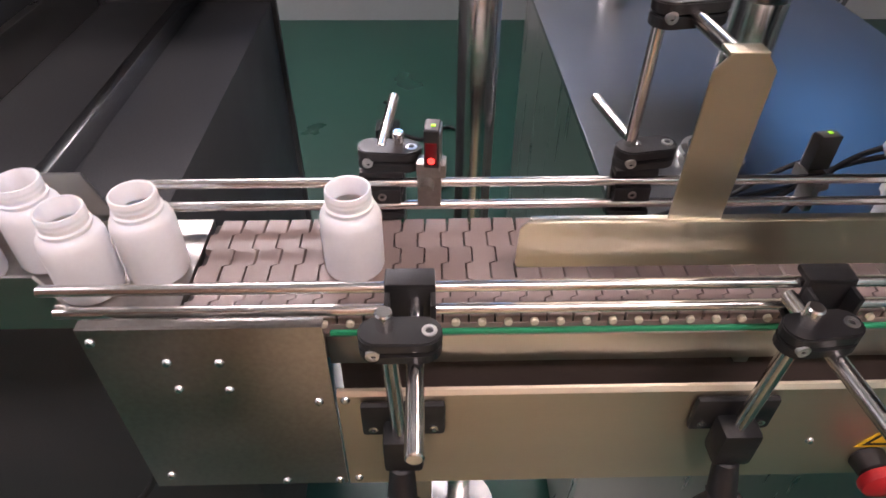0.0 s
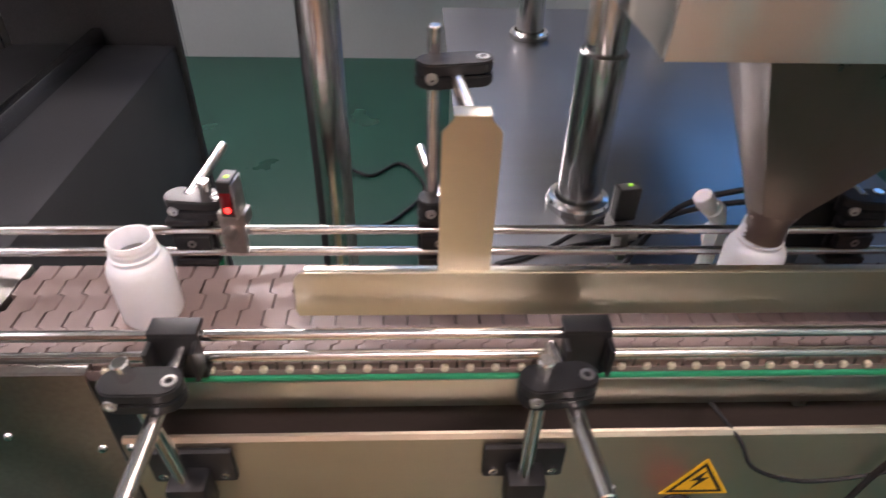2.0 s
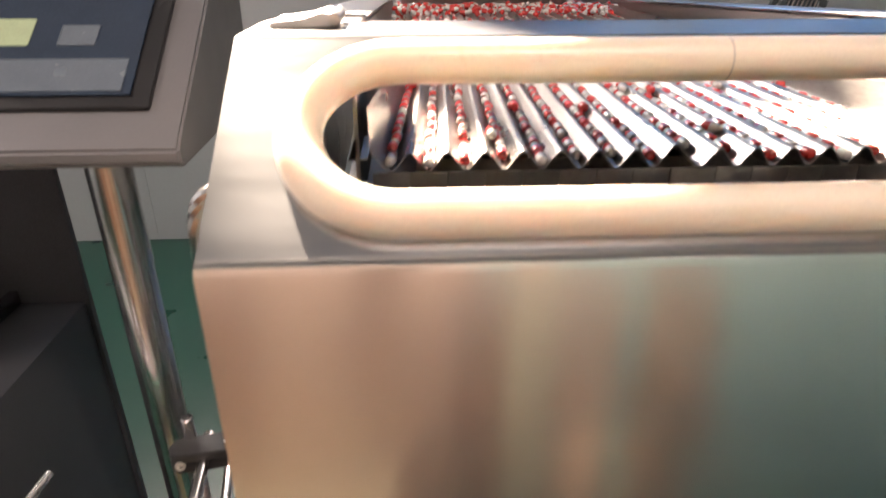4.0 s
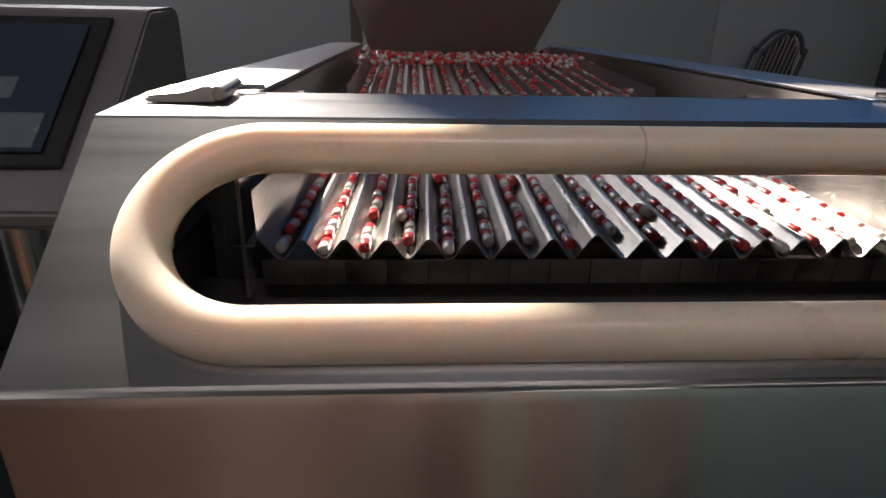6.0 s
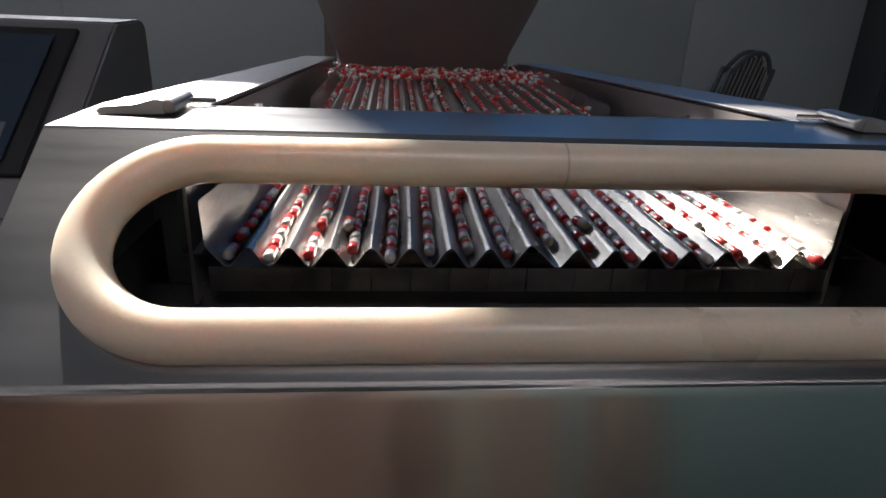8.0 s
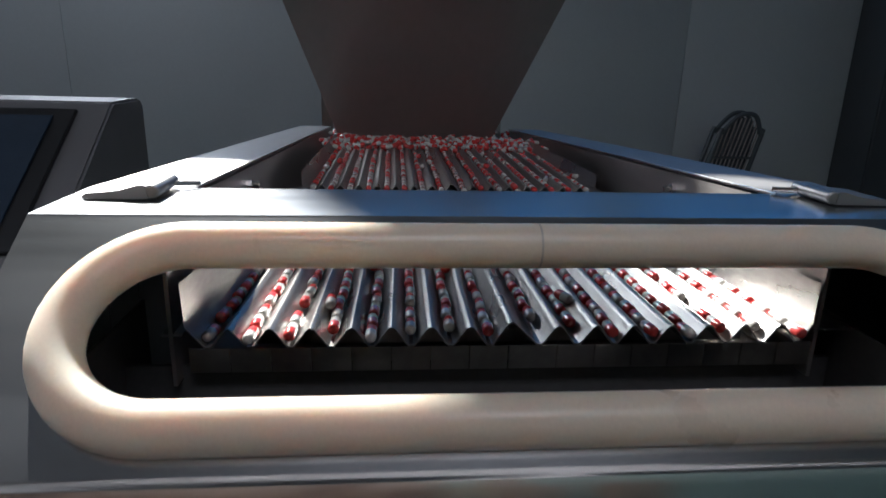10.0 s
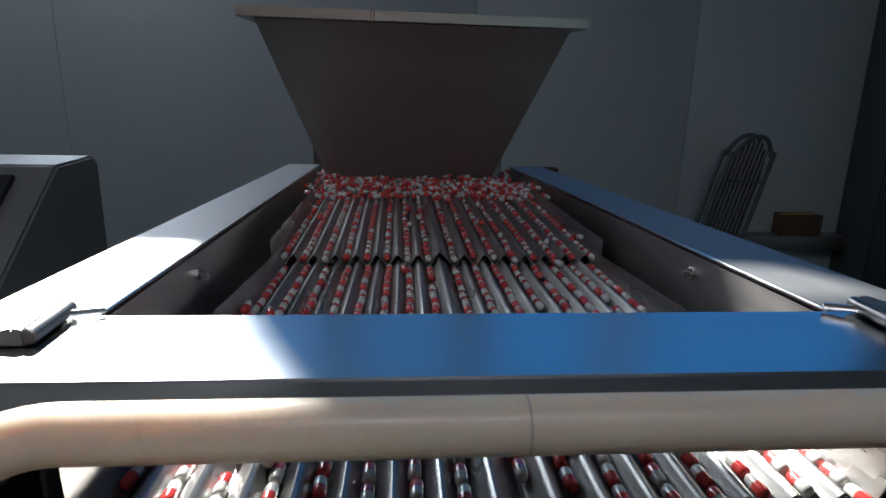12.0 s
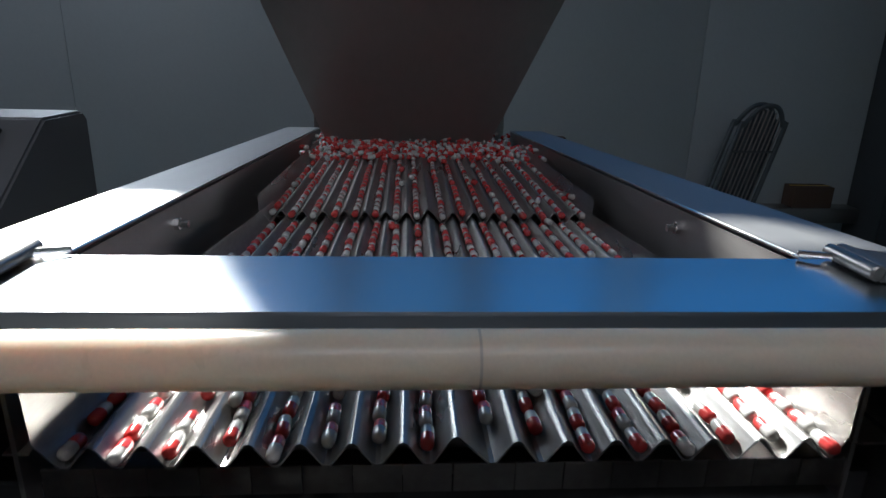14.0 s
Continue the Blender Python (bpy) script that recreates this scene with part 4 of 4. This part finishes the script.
# ---- discharge funnels ----
for x0, x1, xt, yt in ((0.375, 0.60, 0.472, 0.441), (0.625, 0.85, 0.682, 0.3845)):
    f_ = thing("discharge_funnel", "tapered stainless discharge funnel above a bottle", "funnel", (xt, yt, 1.08), "discharge funnels")
    b_ = B()
    topr, botr, spout = [], [], []
    n = 32
    for k in range(n):
        a = 2 * math.pi * k / n
        ca, sa = math.cos(a), math.sin(a)
        sq = 1 / max(abs(ca), abs(sa))
        sx, sy = max(-1, min(1, ca * sq)), max(-1, min(1, sa * sq))
        topr.append(Vector(((x0 + x1) / 2 + (x1 - x0) / 2 * sx, 0.415 + 0.046 * sy, ZP0 + 0.001)))
        botr.append(Vector((xt + 0.024 * ca, yt + 0.0215 * sa, 1.108)))
        spout.append(Vector((xt + 0.0172 * ca, yt + 0.0172 * sa, 1.094)))
    V = [[b_.verts.new(v) for v in r] for r in (topr, botr)]
    for k in range(n):
        b_.faces.new((V[0][k], V[0][(k + 1) % n], V[1][(k + 1) % n], V[1][k]))
    part("cone", b_, FUNNEL if xt < 0.6 else FUNNEL_B, f_)
    b_ = B()
    V = [[b_.verts.new(v) for v in r] for r in ([v - Vector((0, 0, 0.0002)) for v in botr], spout, [v - Vector((0, 0, 0.018)) for v in spout])]
    for p, q in zip(V, V[1:]):
        for k in range(n):
            b_.faces.new((p[k], p[(k + 1) % n], q[(k + 1) % n], q[k]))
    part("spout", b_, FUNNEL, f_)
# bottle stop cylinders at the rear rail
for x in (0.53,):
    st = thing("bottle_stop", "black pneumatic bottle stop with white fittings", "actuator", (x, 0.56, 1.0), "bottle stops")
    part("body", box(B(), (x, 0.51, 1.005), (x + 0.07, 0.56, 1.065), 0.006), BLACK, st)
    part("cap", cyl(B(), (x + 0.035, 0.53, 1.065), (x + 0.035, 0.53, 1.085), 0.012, 0.009, 16, 0.002), BLACK, st)
    part("post", box(B(), (x + 0.02, 0.525, 0.891), (x + 0.05, 0.55, 1.004), 0.003), STEEL_DARK, st)
fit_ = thing("hose_fitting", "white plastic angled hose fitting", "fitting", (0.46, 0.56, 1.0))
part("elbow", sweep(B(), curve_pts([(0.466, 0.54, 1.047), (0.472, 0.54, 1.038), (0.484, 0.541, 1.03), (0.489, 0.543, 1.01), (0.49, 0.545, 0.95), (0.49, 0.55, 0.892)], 20), 0.0085, 12), HDPE, fit_)
part("collar", cyl(B(), (0.461, 0.54, 1.054), (0.468, 0.54, 1.044), 0.0105, None, 14, 0.001), HDPE, fit_)
part("ring", cyl(B(), (0.476, 0.54, 1.038), (0.483, 0.541, 1.031), 0.0112, None, 14, 0.001), HDPE, fit_)
part("nut", cyl(B(), (0.489, 0.543, 1.012), (0.4895, 0.5435, 0.99), 0.0125, None, 6, 0.001), HDPE, fit_)

# ---- operator panel on its pole ----
hm = thing("operator_panel", "grey operator console with a touch screen on a steel pole", "control panel", (0.06, 0.72, 0))
part("pole", cyl(B(), (0.06, 0.72, 0.012), (0.06, 0.72, 1.43), 0.0245, None, 36), CHROME, hm, "polished steel pole")
part("pole_flange", lathe(B(), [(0.001, 0.0005), (0.08, 0.0005), (0.082, 0.004), (0.08, 0.012), (0.03, 0.014)], Matrix.Translation((0.06, 0.72, 0)), 28, False), CHROME, hm)
XH0, XH1 = -0.34, 0.165
b_ = B()
prism(b_, [(XH0, 0.662, 1.424), (XH0, 0.652, 1.43), (XH0, 0.65, 1.445), (XH0, 0.66, 1.455), (XH0, 0.88, 1.612), (XH0, 0.965, 1.612), (XH0, 0.975, 1.602), (XH0, 0.975, 1.49), (XH0, 0.78, 1.424)], (XH1 - XH0, 0, 0), 0.003)
part("console_case", b_, GREYPAINT, hm, "grey enamelled console case")
hd = Vector((0, 0.22, 0.157)).normalized()
hn = Vector((0, -hd.z, hd.y))


def on_desk(x, s, h):
    p = Vector((0, 0.66, 1.455)) + hd * s + hn * h
    return Vector((x, p.y, p.z))


def desk_plate(x0, x1, s0, s1, h0, h1):
    return prism(B(), [on_desk(x0, s0, h0), on_desk(x1, s0, h0), on_desk(x1, s1, h0), on_desk(x0, s1, h0)], hn * (h1 - h0), 0.001)


bz = part("bezel", desk_plate(-0.2, 0.13, 0.035, 0.25, 0.0005, 0.006), BLACK, hm, "black screen bezel")
sc = part("screen", desk_plate(-0.18, 0.11, 0.05, 0.235, 0.0065, 0.0085), SCREEN, bz, "dark touch screen")
for x0, x1, s0, s1, m in ((-0.17, 0.1, 0.055, 0.1, LCD), (-0.05, -0.01, 0.12, 0.16, LCD_KEY), (0.02, 0.06, 0.12, 0.15, LCD), (-0.12, -0.08, 0.12, 0.16, LCD)):
    part("screen_field", desk_plate(x0, x1, s0, s1, 0.009, 0.0094), m, sc)

# ---- dark infeed machine ----
im = thing("infeed_machine", "dark bottle unscrambler with smoked panels in a steel frame", "machine", (-1.3, 1.6, 0))
part("cabinet_body", box(B(), (-1.6, 0.56, 0.0), (-0.285, 1.2, 0.96), 0.004), DARKGLASS, im, "smoked dark cabinet body")
part("frame_bar", box(B(), (-0.43, 0.53, 0.961), (-0.412, 1.2, 0.992), 0.003), STEEL_TOP, im)
part("frame_bar", box(B(), (-0.6, 0.53, 0.961), (-0.585, 1.2, 1.03), 0.003), STEEL, im)
part("rear_panel", box(B(), (-1.6, 1.201, 0.0), (-0.277, 1.216, 1.5), 0.002), DARKGLASS, im, "tall smoked rear panel")
part("hood", box(B(), (-1.6, 0.6, 0.961), (-0.62, 1.2, 1.35), 0.006), DARKGLASS, im, "smoked dark hood")

# ---- things along the far wall ----
# dark upright, made up where the wall darkens towards its corner
tc = thing("tall_cabinet", "tall dark upright made up for the dark wall corner", "cabinet", (3.41, 3.47, 0))
part("cabinet_body", box(B(), (3.12, 3.34, 0.0), (3.7, YB - 0.004, 2.26), 0.008), UPRIGHT_DARK, tc)
part("upright_front", box(B(), (3.128, 3.325, 0.06), (3.692, 3.339, 2.25), 0.004), UPRIGHT_DARK, tc)
single("wall_trunking", box(B(), (1.5, 3.5, 0.79), (3.118, 3.618, 0.875), 0.004), STEEL_DARK, "dark cable trunking along the wall", "trunking")
cb = thing("cardboard_box", "small brown cardboard box on the wall trunking", "box", (2.82, 3.55, 0.875))
part("carton", box(B(), (2.72, 3.503, 0.876), (2.95, 3.61, 0.995), 0.003), CARD, cb)
part("tape", box(B(), (2.7205, 3.545, 0.9952), (2.9495, 3.57, 0.9956)), YELLOW, cb)
jb = thing("junction_box", "small dark junction box fixed to the wall panel", "junction box", (1.33, 3.6, 1.12))
part("case", box(B(), (1.25, 3.55, 1.12), (1.42, 3.619, 1.24), 0.006), CARD, jb)
part("cover", box(B(), (1.262, 3.544, 1.132), (1.408, 3.5495, 1.228), 0.003), CARD, jb)
rk = thing("wrapped_rack", "tall arched wire rack wrapped in grey film", "rack", (2.2, 3.3, 0))


def on_rack(u, w, dy=0.0):
    return Vector((2.02 + 0.36 * w + u * 0.78, 3.3 + dy, 1.45 * w))


arch = [(-0.15, 0.0), (-0.15, 0.86), (-0.13, 0.93), (-0.07, 0.985), (0.0, 1.0), (0.07, 0.985), (0.13, 0.93), (0.15, 0.86), (0.15, 0.0)]
for dy in (0.0, 0.08):
    part("frame_loop", sweep(B(), curve_pts([on_rack(u, w, dy) for u, w in arch], 60), 0.012, 8), RACK_FILM, rk)
for k in range(9):
    u = -0.12 + 0.03 * k
    part("wire", cyl(B(), on_rack(u, 0.25, 0.005), on_rack(u, 0.985 - 2.6 * u * u, 0.005), 0.004, None, 6), STEEL_DARK, rk)
for w in (0.3, 0.62, 0.84):
    part("cross_bar", cyl(B(), on_rack(-0.15, w), on_rack(0.15, w), 0.006, None, 8), RACK_FILM, rk)
b_ = B()
prism(b_, [on_rack(u * 0.93, w * 0.985, 0.03) for u, w in arch], (0, 0.02, 0))
part("film_wrap", b_, FILM, rk, "crumpled clear wrapping film")

# ---- capsules ----
random.seed(7)


def capsule_halves():
    r, L = 0.0041, 0.0185
    body = [(0.0002, 0), (0.0018, 0.0003), (0.0031, 0.0012), (0.0037, 0.0024), (0.0039, 0.004), (0.0039, 0.0098)]
    cap = [(0.0041, 0.0092), (0.0041, L - 0.004), (0.0039, L - 0.0024), (0.0032, L - 0.0011), (0.0019, L - 0.0003), (0.0002, L)]
    m = Euler((radians(-90), 0, 0)).to_matrix().to_4x4() @ Matrix.Translation((0, 0, -L / 2))
    return finish(lathe(B(), body, m, 12, False), "body", WHITE), finish(lathe(B(), cap, m, 12, False), "cap", RED)


CB, CC = capsule_halves()


def capsule(m):
    c = new("capsule")
    c.matrix_world = m
    c.empty_display_size = 0.01
    tagged(c, "glossy red and white two-piece capsule in a tray lane", "capsule", "capsules in the tray lanes")
    for nm, me in (("body", CB), ("cap", CC)):
        o = new(nm, me)
        o.parent = c
    return c


def pose_in(x, y, z, flip, tilt=0.0, roll=0.0, side=0.0):
    return Matrix.Translation((x, y, z)) @ Euler((tilt, roll, (math.pi if flip else 0) + side)).to_matrix().to_4x4()


WB, WC = bmesh.new(), bmesh.new()
WB.from_mesh(CB), WC.from_mesh(CC)
loose = [[], [], []]


def loose_capsule(m):
    for src, mi in ((WB, 0), (WC, 1)):
        base = len(loose[0])
        loose[0].extend([tuple(m @ v.co) for v in src.verts])
        src.verts.index_update()
        for f in src.faces:
            loose[1].append([base + v.index for v in f.verts])
            loose[2].append(mi)


count = 0
for (y0, y1, z, rise, ka, kb) in ((0.456, 0.868, 1.4895, 0.006, 1.0, 0.874), (0.876, 1.27, 1.503, 0.006, 0.9, 0.865)):
    for i, v0 in enumerate(VAL):
        y = y0 + random.uniform(-0.006, 0.012)
        while y < y1:
            if random.random() < 0.05:
                y += random.uniform(0.004, 0.02)
            v = XC + (v0 - XC) * (ka + (kb - ka) * (y - y0) / (y1 - y0))
            zz = z + rise * (y - y0) / (y1 - y0) + 0.0058
            m = pose_in(v + random.uniform(-0.0008, 0.0008), y, zz + random.uniform(0, 0.0006), random.random() < 0.5, random.uniform(-0.05, 0.05), 0, random.uniform(-0.06, 0.06) - (v0 - XC) * (kb - ka) / (y1 - y0))
            if count < 290 and y < 0.86:
                capsule(m)
                count += 1
            else:
                loose_capsule(m)
            if random.random() < 0.04:
                loose_capsule(pose_in(v + random.choice((-1, 1)) * 0.005, y + 0.009, zz + 0.006, random.random() < 0.5, random.uniform(-0.15, 0.15), 0, random.uniform(-0.4, 0.4)))
            y += 0.0193
for k in range(900):
    y = 1.18 + 0.42 * random.random() ** 0.8
    x = random.uniform(XIL + 0.012, XIR - 0.012)
    z = 1.489 + 0.02 * random.random()
    if y < 1.33:
        z = 1.517 + 0.008 * random.random()
    loose_capsule(Matrix.Translation((x, y, z)) @ Euler((random.uniform(-0.5, 0.5), 0, random.uniform(0, 6.28))).to_matrix().to_4x4())
me = bpy.data.meshes.new("capsule_heap")
me.from_pydata(loose[0], [], loose[1])
me.materials.append(WHITE)
me.materials.append(RED)
me.polygons.foreach_set("material_index", loose[2])
me.polygons.foreach_set("use_smooth", [True] * len(loose[2]))
tagged(new("capsule_heap", me), "heap of red and white capsules filling the feed trays", "capsules", kind="stuff")
for b_ in (WB, WC):
    b_.free()
